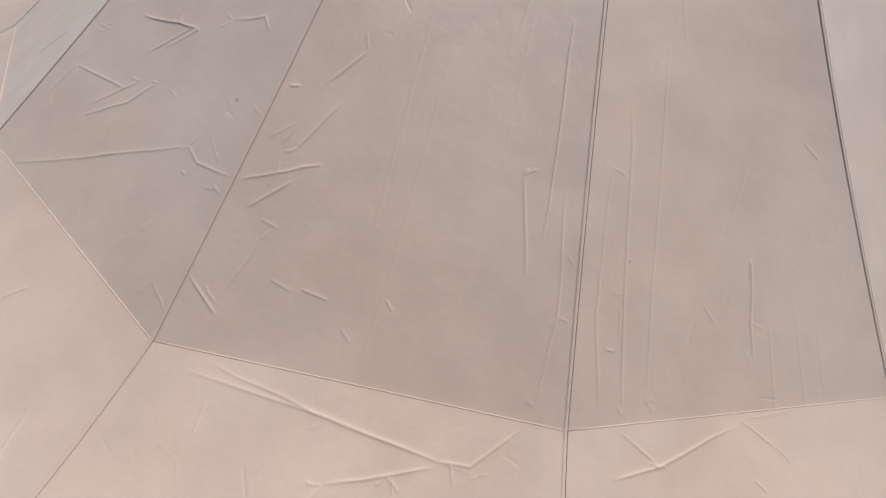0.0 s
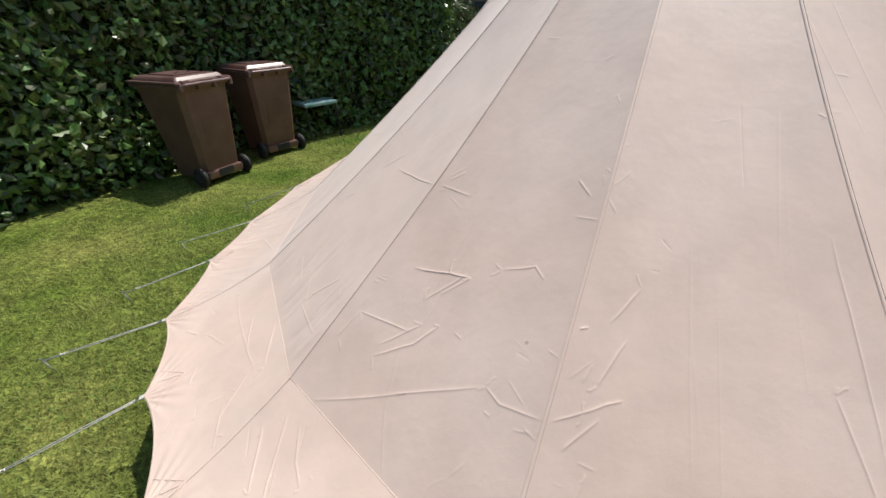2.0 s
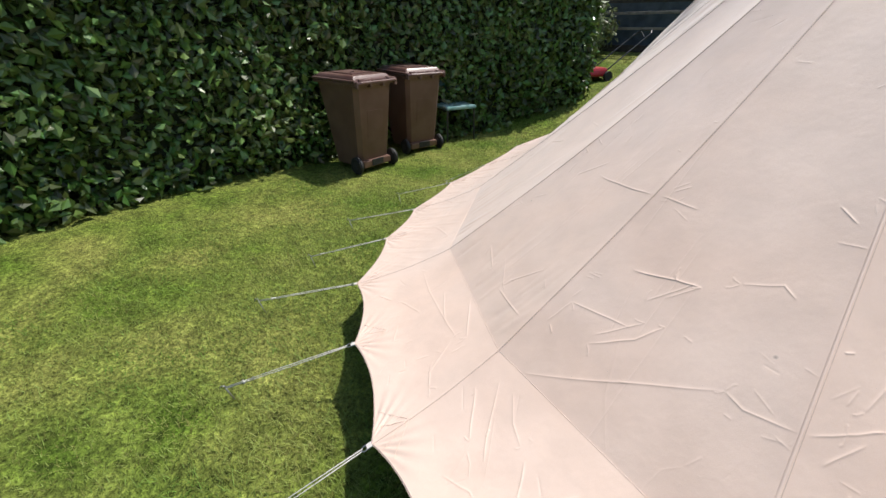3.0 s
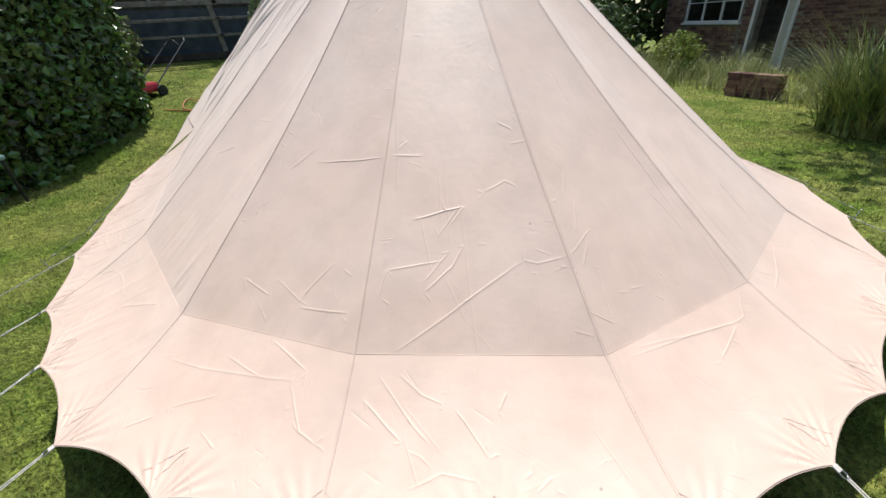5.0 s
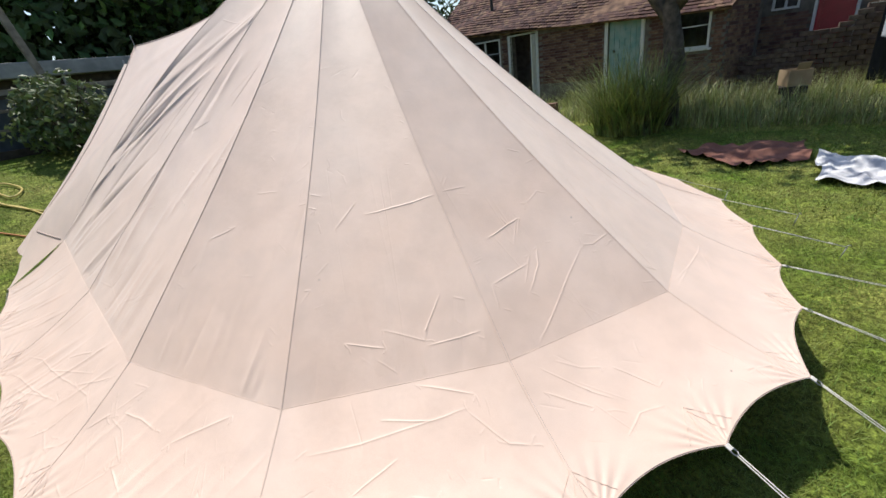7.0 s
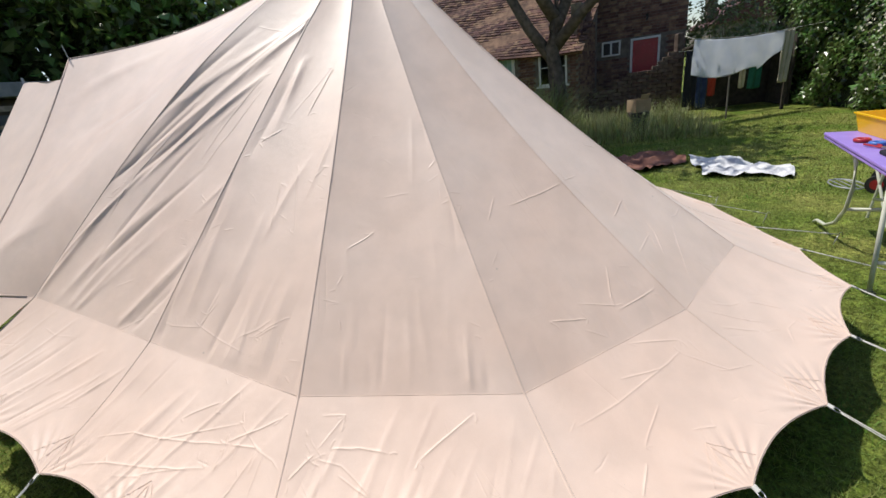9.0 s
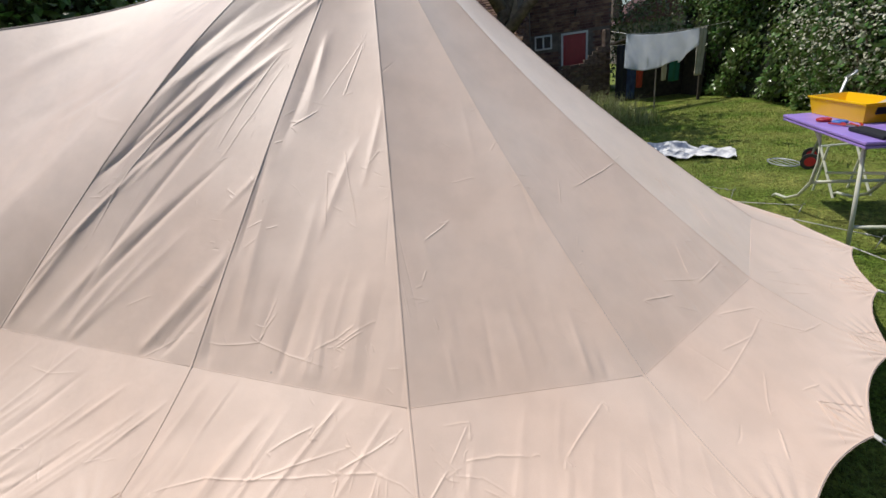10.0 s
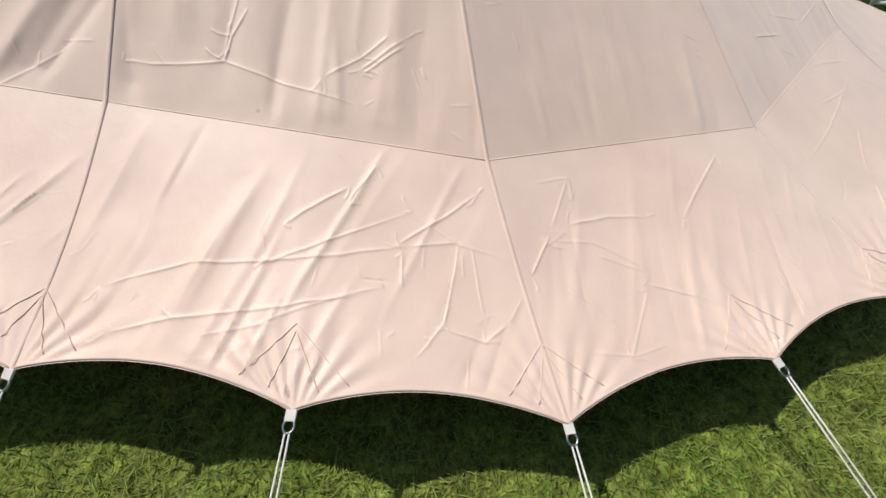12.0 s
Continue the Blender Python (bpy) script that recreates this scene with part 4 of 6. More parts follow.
def garden_chair(at, turn):
    c = empty("garden_chair", "dark teal plastic garden seat against the hedge", "chair", at=at)
    M = Matrix.Translation(at) @ Matrix.Rotation(turn, 4, "Z")
    bm = box(0.46, 0.50, 0.05, Matrix.Translation((0.0, 0, 0.46)), 0.02)
    bm.transform(M)
    part("seat", bm, TEALSEAT, c, "pale teal seat")
    bm = box(0.04, 0.50, 0.36, Matrix.Translation((-0.24, 0, 0.62)) @ Matrix.Rotation(-0.2, 4, "Y"), 0.015)
    bm.transform(M)
    part("backrest", bm, TEAL, c)
    for x in (-0.2, 0.2):
        for y in (-0.22, 0.22):
            bm = tube([(x, y, 0.47), (x * 1.1, y * 1.05, 0.0)], 0.014, 8)
            bm.transform(M)
            part("leg", bm, BLACK, c)
    for y in (-0.23, 0.23):
        bm = tube([(-0.20, y, 0.47), (-0.27, y, 0.70)], 0.012, 8)
        bm.transform(M)
        part("back_stay", bm, BLACK, c)


garden_chair((-3.38, 5.95, 0), math.atan2(-0.5, 0.85))


# ---- the brick outhouse ----
HOUSE = empty("outhouse", "low old brick outhouse with sagging red tiled roof", "outhouse", at=(9.1, 4.3, 0))
W0, WD = Vector((10.4, 2.7, 0)), Vector((0.27, 0.963, 0)).normalized()
WN = Vector((-WD.y, WD.x, 0))


def on_wall(s, out, z, origin=None, along=None):
    o, d = origin or W0, along or WD
    n = Vector((-d.y, d.x, 0))
    return o + d * s + n * out + Vector((0, 0, z))


def wall_matrix(s, out, z, origin=None, along=None):
    d = along or WD
    n = Vector((-d.y, d.x, 0))
    m = Matrix((d, n, Vector((0, 0, 1)))).transposed().to_4x4()
    return Matrix.Translation(on_wall(s, out, z, origin, along)) @ m


def slab(s0, s1, z0, z1, out0, out1, bevel=0.0, bm=None, origin=None, along=None):
    return box(s1 - s0, out1 - out0, z1 - z0, wall_matrix((s0 + s1) / 2, (out0 + out1) / 2, z0, origin, along), bevel, bm)


def eave_at(s):
    """Height of the sagging eave along the outhouse wall."""
    return 2.11 + 0.058 * (s - 4.05)


OPENINGS = [(-0.65, 0.14, 1.08, 1.94), (0.94, 1.85, 0.0, 2.0), (4.30, 5.37, 0.0, 2.03), (5.84, 8.0, 1.09, 2.05)]
edges = [-0.95] + [v for o in OPENINGS for v in o[:2]] + [9.0]
for a, b in zip(edges[::2], edges[1::2]):
    part("wall", slab(a, b, 0, eave_at(a) + 0.10, -0.25, 0), MORTAR, HOUSE)
for a, b, z0, z1 in OPENINGS:
    part("lintel", slab(a, b, z1, eave_at(a) + 0.12, -0.25, 0.004), DARKTIMBER, HOUSE, "dark timber lintel")
    if z0 > 0:
        part("wall", slab(a, b, 0, z0, -0.25, 0), MORTAR, HOUSE)
part("wall", slab(-0.95, -0.70, 0, 3.0, -1.8, -0.25), MORTAR, HOUSE)
part("wall", slab(8.75, 9.0, 0, 3.0, -1.8, -0.25), MORTAR, HOUSE)
part("back_wall", slab(-0.95, 9.0, 0, 3.0, -2.05, -1.8), MORTAR, HOUSE)
# floor coloured near black, for the shade of the unlit room
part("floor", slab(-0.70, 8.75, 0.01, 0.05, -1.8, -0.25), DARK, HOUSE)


def frame_and_panes(parent_name, s0, s1, z0, z1, cols, label, bar=0.045):
    w = part("window", slab(s0, s1, z0, z0 + 0.05, -0.06, 0.05, 0.006), WHITEPAINT, HOUSE, label)
    for a, b, c, d in ((s0, s1, z1 - 0.05, z1), (s0, s0 + 0.05, z0 + 0.05, z1 - 0.05), (s1 - 0.05, s1, z0 + 0.05, z1 - 0.05)):
        part("frame", slab(a, b, c, d, -0.05, 0.02, 0.005), WHITEPAINT, w)
    for k in range(1, cols):
        x = s0 + (s1 - s0) * k / cols
        part("mullion", slab(x - bar / 2, x + bar / 2, z0 + 0.05, z1 - 0.05, -0.045, 0.018, 0.004), WHITEPAINT, w)
    for k in range(cols):
        a, b = s0 + (s1 - s0) * k / cols + 0.03, s0 + (s1 - s0) * (k + 1) / cols - 0.03
        zm = (z0 + z1) / 2 + 0.04
        part("glazing_bar", slab(a, b, zm - 0.012, zm + 0.012, -0.035, 0.008), WHITEPAINT, w)
        g = part("pane", slab(a, b, z0 + 0.05, z1 - 0.05, -0.022, -0.018), GLASS, w, "old window glass")
        g.visible_shadow = False
    part("sill", slab(s0 - 0.06, s1 + 0.06, z0 - 0.05, z0, -0.02, 0.09, 0.006), WHITEPAINT, w)


frame_and_panes("window", 5.84, 8.0, 1.09, 2.05, 3, "white painted casement window with three lights")
frame_and_panes("window", -0.65, 0.14, 1.08, 1.94, 1, "white painted single casement window")
for a, b, z1 in ((0.94, 1.85, 2.0), (4.30, 5.37, 2.03)):
    for x0, x1 in ((a - 0.09, a), (b, b + 0.09)):
        part("door_post", slab(x0, x1, 0, z1 + 0.05, -0.08, 0.035, 0.008), WHITEPAINT, HOUSE, "weathered painted door post")
    part("door_head", slab(a, b, z1, z1 + 0.05, -0.08, 0.03, 0.006), WHITEPAINT, HOUSE)
door = part("door", slab(0.94, 1.85, 0.02, 2.0, -0.10, -0.065), TEALDOOR, HOUSE, "faded teal plank door, closed")
for k in range(6):
    a = 0.95 + k * 0.149
    part("plank", slab(a, a + 0.142, 0.03, 1.99, -0.065, -0.045, 0.004), TEALDOOR, door)
for z in (1.12, 1.50):
    part("panel", slab(1.24, 1.56, z, z + 0.18, -0.045, -0.03, 0.004), TEALDOOR, door)
part("latch", slab(1.66, 1.72, 1.2, 1.26, -0.045, -0.02, 0.004), DARKTIMBER, door)
leaf_door = part("open_door", slab(4.31, 4.35, 0.02, 2.0, 0.0, 0.20, 0.006), WHITEPAINT, HOUSE, "white door leaf standing open with dark flaking patches")
for z in (1.05, 1.4, 1.7):
    part("flaked_patch", slab(4.35, 4.354, z, z + 0.13, 0.04, 0.13), DARKTIMBER, leaf_door)


def tile_mesh():
    bm = bmesh.new()
    box(0.156, 0.20, 0.026, None, 0.003, bm)
    me = bpy.data.meshes.new("roof_tile")
    bm.to_mesh(me)
    bm.free()
    me.materials.append(TILE)
    return me


def build_roof():
    pitch = radians(40)
    length = 3.3
    roof = part("roof", slab(-1.1, 9.2, 0, 0.06, 0, 0.01), TILE, HOUSE, "sagging old red clay tile roof")
    bm = bmesh.new()
    base = wall_matrix(4.05, 0.22, eave_at(4.05)) @ Matrix.Rotation(-0.058, 4, "Y") @ Matrix.Rotation(-pitch, 4, "X")
    box(10.3, length, 0.05, base @ Matrix.Translation((0, -length / 2, -0.055)), bm=bm)
    bm.to_mesh(roof.data)
    bm.free()
    r = random.Random(5)
    me = tile_mesh()
    verts, faces = [], []
    src = [Vector((x, y, z)) for z in (0, 0.026) for x, y in ((-0.078, -0.1), (0.078, -0.1), (0.078, 0.1), (-0.078, 0.1))]
    fs = [(3, 2, 1, 0), (4, 5, 6, 7), (0, 1, 5, 4), (1, 2, 6, 5), (2, 3, 7, 6), (3, 0, 4, 7)]
    rows = int(length / 0.105)
    for row in range(rows):
        for col in range(62):
            s = -5.1 + col * 0.166 + (0.083 if row % 2 else 0) + r.uniform(-0.005, 0.005)
            sag = -0.05 * math.sin(col * 0.11) - 0.02 * math.sin(row * 0.5 + col * 0.3)
            m = base @ Matrix.Translation((s, -row * 0.105 - 0.08 + r.uniform(-0.008, 0.008), sag + 0.012 + r.uniform(0, 0.006))) @ Matrix.Rotation(radians(9 + r.uniform(-3, 3)), 4, "X") @ Matrix.Rotation(radians(r.uniform(-3, 3)), 4, "Z")
            if row < 8 and 10 < col < 47:
                ob = new("tile", me)
                ob.parent = roof
                ob.matrix_parent_inverse = Matrix.Identity(4)
                ob.matrix_basis = m
            else:
                k = len(verts)
                verts += [m @ v for v in src]
                faces += [tuple(i + k for i in f) for f in fs]
    tagged(link_mesh("upper_tiles", mesh_of("upper_tiles", verts, faces), TILE, roof), kind="stuff")
    part("gutter_board", box(10.3, 0.03, 0.06, wall_matrix(4.05, 0.115, eave_at(4.05) + 0.01) @ Matrix.Rotation(-0.058, 4, "Y")), DARKTIMBER, HOUSE)
    part("flue_pipe", tube([on_wall(6.6, -0.5, 2.7), on_wall(6.6, -0.5, 3.35)], 0.05, 10), BLACK, HOUSE, "black metal flue pipe")


def brick_courses(owner, s0, s1, z0, z1, origin=None, along=None, single=True, seed=1):
    """Bricks laid in courses, each a little proud of the mortar."""
    r = random.Random(seed)
    bm = bmesh.new()
    box(0.215, 0.05, 0.063, None, 0.0, bm)
    me = bpy.data.meshes.new("brick")
    bm.to_mesh(me)
    bm.free()
    me.materials.append(BRICK)
    src = [v.co.copy() for v in me.vertices]
    fs = [tuple(p.vertices) for p in me.polygons]
    verts, faces = [], []
    rows = int((z1 - z0) / 0.075)
    for row in range(rows):
        s = s0 + (0.06 if row % 2 else 0)
        while s + 0.215 <= s1 + 0.02:
            m = wall_matrix(s + 0.1075, -0.013 + r.uniform(-0.004, 0.006), z0 + row * 0.075, origin, along) @ Matrix.Rotation(r.uniform(-0.012, 0.012), 4, "Y") @ Matrix.Diagonal((min(1.0, (s1 - s) / 0.215), 1, 1, 1))
            if single:
                ob = new("brick", me)
                ob.parent = owner
                ob.matrix_parent_inverse = Matrix.Translation(-owner.location)
                ob.matrix_basis = m
            else:
                k = len(verts)
                verts += [m @ v for v in src]
                faces += [tuple(i + k for i in f) for f in fs]
            s += 0.226
    if not single:
        tagged(link_mesh("brickwork", mesh_of("brickwork", verts, faces), BRICK, owner), kind="stuff")


# ---- the taller house with the red door ----
TALL = empty("brick_house", "tall dark brick house wall with a red door", "house", at=(12.6, 0.2, 0))
T0, TD = Vector((12.1, -1.42, 0)), Vector((0.20, 0.98, 0)).normalized()


def tslab(s0, s1, z0, z1, o0, o1, bevel=0.0, bm=None):
    return slab(s0, s1, z0, z1, o0, o1, bevel, bm, T0, TD)


for a, b, z0, z1 in ((0.28, 0.92, 0, 5.6), (0.92, 1.72, 2.03, 5.6), (1.72, 2.0, 0, 5.6), (2.0, 2.54, 0, 1.63), (2.0, 2.54, 2.05, 5.6), (2.54, 6.0, 0, 5.6)):
    part("wall", tslab(a, b, z0, z1, -0.3, 0), MORTAR, TALL)
part("side_wall", tslab(0.28, 0.58, 0, 5.6, -5, -0.3), MORTAR, TALL)
part("roof", tslab(0.0, 6.2, 5.6, 5.75, -5, 0.3, 0.02), TILE, TALL)
rdoor = part("door", tslab(0.98, 1.66, 0.12, 1.98, -0.08, -0.03, 0.01), REDDOOR, TALL, "glossy dark red door, closed")
for z0, z1 in ((0.30, 0.95), (1.10, 1.82)):
    part("panel", tslab(1.08, 1.56, z0, z1, -0.03, -0.02, 0.006), REDDOOR, rdoor)
part("door_frame", tslab(0.92, 0.98, 0.0, 2.03, -0.1, 0.02, 0.005), WHITEPAINT, TALL)
part("door_frame", tslab(1.66, 1.72, 0.0, 2.03, -0.1, 0.02, 0.005), WHITEPAINT, TALL)
part("door_frame", tslab(0.98, 1.66, 1.97, 2.03, -0.1, 0.02, 0.005), WHITEPAINT, TALL)
part("doorstep", tslab(0.94, 1.70, 0.0, 0.12, -0.1, 0.2, 0.01), STONE, TALL)
tw = part("window", tslab(2.0, 2.54, 1.63, 1.68, -0.06, 0.04, 0.005), WHITEPAINT, TALL, "small white painted window")
for a, b, c, d in ((2.0, 2.54, 2.00, 2.05), (2.0, 2.05, 1.68, 2.0), (2.49, 2.54, 1.68, 2.0), (2.245, 2.295, 1.68, 2.0)):
    part("frame", tslab(a, b, c, d, -0.05, 0.02, 0.004), WHITEPAINT, tw)
for a, b in ((2.05, 2.245), (2.295, 2.49)):
    part("pane", tslab(a, b, 1.68, 2.0, -0.03, -0.02), BLACK, tw, "dark window glass")
part("wall_lamp", tube([on_wall(1.3, 0.02, 2.55, T0, TD), on_wall(1.3, 0.14, 2.6, T0, TD), on_wall(1.3, 0.14, 2.46, T0, TD)], 0.035, 8), BLACK, TALL, "black outside lamp")

NEIGHBOUR = empty("house", "distant house with a tiled gable roof and chimney", "house", at=(41, -11, 0))
part("wall", box(7, 6, 3.1, Matrix.Translation((41, -11.2, 0))), MORTAR, NEIGHBOUR)
bm = bmesh.new()
vs = [bm.verts.new(p) for p in ((37.2, -14.5, 3.0), (37.2, -7.9, 3.0), (37.2, -11.2, 5.2), (44.8, -14.5, 3.0), (44.8, -7.9, 3.0), (44.8, -11.2, 5.2))]
for f in ((0, 1, 2), (3, 5, 4), (1, 4, 5, 2), (0, 2, 5, 3), (0, 3, 4, 1)):
    bm.faces.new([vs[k] for k in f])
part("roof", bm, TILE, NEIGHBOUR)
part("chimney", box(0.7, 0.7, 3.4, Matrix.Translation((38.5, -8.25, 3.3)), 0.03), STONE, NEIGHBOUR)
lean = empty("lean_to", "dark open-fronted timber lean-to behind the washing", "shed", at=(10.6, -1.9, 0))
part("back", box(0.05, 2.1, 1.55, pose(10.9, -2.0, 0, 0, 0, 12)), DARKTIMBER, lean)
part("roof", box(0.9, 2.2, 0.05, pose(10.55, -1.95, 1.55, 0, 6, 12), 0.01), DARKTIMBER, lean)
part("side", box(0.8, 0.05, 1.55, pose(10.5, -2.95, 0, 0, 0, 12)), DARKTIMBER, lean)


# ---- trees ----
def tree(at, height, radius, crown_z, seed, leaves, size, label, limbs=(), leaf=None, trunk_r=0.17, drift=(0, 0)):
    t = empty("tree", label, "tree", at=at)
    r = rng_of(seed)
    a = Vector(at)
    pts = [a + Vector((0.06 * math.sin(k * 1.3 + seed), 0.06 * math.cos(k * 1.7 + seed), height * k / 7)) for k in range(8)]
    trunk = part("trunk", tube(pts, [trunk_r * (1.25 if k == 0 else 1 - 0.09 * k) for k in range(8)], 12), BARK, t, smooth=True)
    for limb in limbs:
        part("limb", tube([a + Vector(p) for p in limb], [trunk_r * (0.6 - 0.12 * k) for k in range(len(limb))], 8), BARK, trunk, smooth=True)
    n = leaves
    clumps = r.normal(0, 1, (40, 3))
    clumps /= np.linalg.norm(clumps, axis=1)[:, None]
    clumps *= r.uniform(0.35, 1.0, 40)[:, None] * radius
    c = clumps[r.integers(0, 40, n)] + r.normal(0, 0.24 * radius, (n, 3))
    c[:, 2] *= 0.75
    c += np.array([a.x + drift[0], a.y + drift[1], a.z + crown_z])
    crown = link_mesh("crown", leaf_mesh("crown", c, np.tile([0, 0, 0.7], (n, 1)), r.uniform(0.6, 1.3, n) * size, seed + 3, spread=1.0), leaf or LEAF, t)
    tagged(crown, kind="stuff")
    return t


tree((6.85, 2.25, 0), 3.3, 2.1, 5.7, 31, 5000, 0.14, "gnarled old fruit tree with rough grey bark", limbs=[[(0, 0, 1.9), (-0.3, -0.5, 2.4), (-0.7, -0.9, 2.7), (-0.9, -1.6, 3.3)], [(0, 0, 1.6), (0.1, 0.5, 2.3), (0.0, 1.0, 3.2)], [(0, 0, 2.2), (0.5, -0.3, 2.9), (0.8, -0.4, 3.8)], [(0, 0, 2.4), (-0.3, 0.5, 3.2), (-0.6, 1.3, 4.3)]], trunk_r=0.21, drift=(0.65, 1.15))
for x, y, h, rad, cz, sd in ((-3.5, 19.0, 5, 3.0, 4.6, 41), (1.0, 20.0, 6, 3.6, 5.4, 42), (6.0, 19.0, 5, 3.2, 5.0, 43), (-8.5, 17.0, 5, 3.0, 4.4, 44), (11.0, 16.0, 5, 3.0, 4.6, 45)):
    tree((x, y, 0.9), h, rad, cz, sd, 5200, 0.24, "tall dark tree behind the garden fence", trunk_r=0.25)


# ---- fence and shed at the far end ----
def fence_and_beyond():
    f = empty("fence", "old leaning timber post and rail fence with dark netting", "fence", at=(0, 11.5, 1.0))
    zb = 1.03
    xs = [-5.6, -3.1, -0.72, 1.7, 4.1, 6.5]
    for k, x in enumerate(xs):
        part("post", box(0.10, 0.10, 1.12, pose(x, 11.5, zb - 0.06, 0, (-7, 4, -6, 5, 0, 3)[k], 0), 0.008), TIMBER, f)
    for z in (0.42, 0.72, 1.0):
        for a, b in zip(xs, xs[1:]):
            part("rail", box(b - a + 0.08, 0.035, 0.055 if z < 1 else 0.09, pose((a + b) / 2, 11.43, zb + z, 0, random.uniform(-0.8, 0.8), 0), 0.006), TIMBER, f)
    part("kick_board", box(12.2, 0.04, 0.14, pose(0.45, 11.42, zb - 0.02), 0.008), DARKTIMBER, f)
    part("netting", box(12.2, 0.012, 0.95, pose(0.45, 11.62, zb)), NET, f, "dark blue-grey windbreak netting")
    p = empty("post", "tall weathered timber post leaning behind the fence", "post", at=(0.9, 12.3, 1.1))
    part("shaft", box(0.12, 0.12, 2.7, pose(0.98, 12.3, 1.1, 0, -9, 0), 0.01), TIMBER, p)
    sh = empty("shed", "long dark shed with a pale grey roof edge", "shed", at=(0, 16, 1.1))
    part("wall", box(22, 3.0, 1.45, pose(0, 17, 1.1)), DARKTIMBER, sh)
    part("roof", box(22.6, 3.6, 0.34, pose(0, 16.9, 2.55), 0.03), SHED, sh, "pale grey corrugated roof edge")
    for k in range(14):
        part("bracket", box(0.07, 0.05, 0.34, pose(-9 + k * 1.35, 15.2, 2.22)), SHED, sh)


random.seed(3)
fence_and_beyond()


def shrub(at, radius, height, n, size, seed, label, leaf=None, twigs=7):
    b = empty("shrub", label, "shrub", at=at)
    r = rng_of(seed)
    a = Vector(at)
    for k in range(twigs):
        an = 2 * math.pi * k / twigs
        q = Vector((math.cos(an) * radius * 0.7, math.sin(an) * radius * 0.7, height * r.uniform(0.6, 0.95)))
        part("stem", tube([a, a + q * 0.5 + Vector((0, 0, 0.1)), a + q], [0.014, 0.010, 0.004], 6), TWIG, b)
    c = r.normal(0, 1, (n, 3))
    c /= np.linalg.norm(c, axis=1)[:, None]
    c *= (r.uniform(0.45, 1.08, n) ** 0.6)[:, None]
    lump = np.array([1 + 0.35 * noise.noise(Vector(v) * 2.2 + Vector((seed, 0, 0))) for v in c])
    c *= lump[:, None]
    c = c * np.array([radius, radius, height / 2]) + np.array([a.x, a.y, a.z + height / 2])
    nn = c - np.array([a.x, a.y, a.z + height / 2])
    tagged(link_mesh("leaves", leaf_mesh("leaves", c, nn + [0, 0, 0.4], r.uniform(0.6, 1.3, n) * size, seed + 1), leaf or LEAF, b), kind="stuff")


shrub((0.5, 10.9, 0.92), 0.75, 1.35, 1500, 0.085, 51, "leafy shrub in front of the fence", LEAF_PALE)
shrub((-3.0, 10.9, 0.92), 0.8, 1.2, 1500, 0.085, 52, "leafy shrub in front of the fence", LEAF_PALE)
shrub((9.3, 8.0, 0), 0.55, 1.0, 1600, 0.06, 53, "clipped lime-green box bush by the outhouse wall", BLADE)
shrub((4.9, -3.1, 0), 1.15, 2.6, 4500, 0.06, 54, "elder bush covered in cream blossom", LEAF)
shrub((14.6, -2.9, 0), 1.5, 3.3, 3000, 0.085, 56, "pale green elder bush at the end of the hedge", LEAF_PALE)
for k, x in enumerate((-12.0, -9.0, -6.0, -3.0, 0.0, 3.0, 6.0, 8.6, 11.2, 14.0)):
    shrub((x, 19.4 + 0.7 * math.sin(k * 2.1), 0.9), 2.3, 6.4 + 0.9 * math.cos(k * 1.7), 3600, 0.24, 160 + k, "tall bush behind the long shed, leaves coloured dark as if backlit", LEAF_BACKLIT)
for k, (x, y) in enumerate(((10.6, 14.2), (13.6, 13.4), (16.6, 11.8))):
    shrub((x, y, 0.0), 2.0, 4.6, 2600, 0.2, 170 + k, "tall bush beyond the outhouse, leaves coloured dark as if backlit", LEAF_BACKLIT)
shrub((6.3, 10.6, 0.3), 1.5, 2.2, 2600, 0.09, 57, "dark overgrown bush on the rough bank", LEAF_BACKLIT)
shrub((7.7, 9.3, 0.0), 1.1, 1.8, 1800, 0.085, 180, "dark overgrown bush in the rough grass", LEAF_BACKLIT)
shrub((8.6, 11.0, 0.0), 1.4, 2.4, 2400, 0.09, 58, "dark overgrown bush beside the outhouse", LEAF)
shrub((4.4, 11.2, 0.7), 1.1, 1.5, 1600, 0.085, 59, "rough bramble bush on the bank", LEAF_PALE)
shrub((4.62, -2.90, 0.45), 1.25, 2.1, 4200, 0.030, 55, "cream elder blossom heads", BLOSSOM, twigs=3)


# ---- long grass and the lawn's blades ----
def grass_patch(name, label, xs, heights, widths, mat_, seed, lean=0.45, bend=0.6, segs=2):
    g = link_mesh(name, blade_mesh(name, xs, heights, widths, seed, lean, bend, segs), mat_)
    tagged(g, label, "grass", kind="stuff")


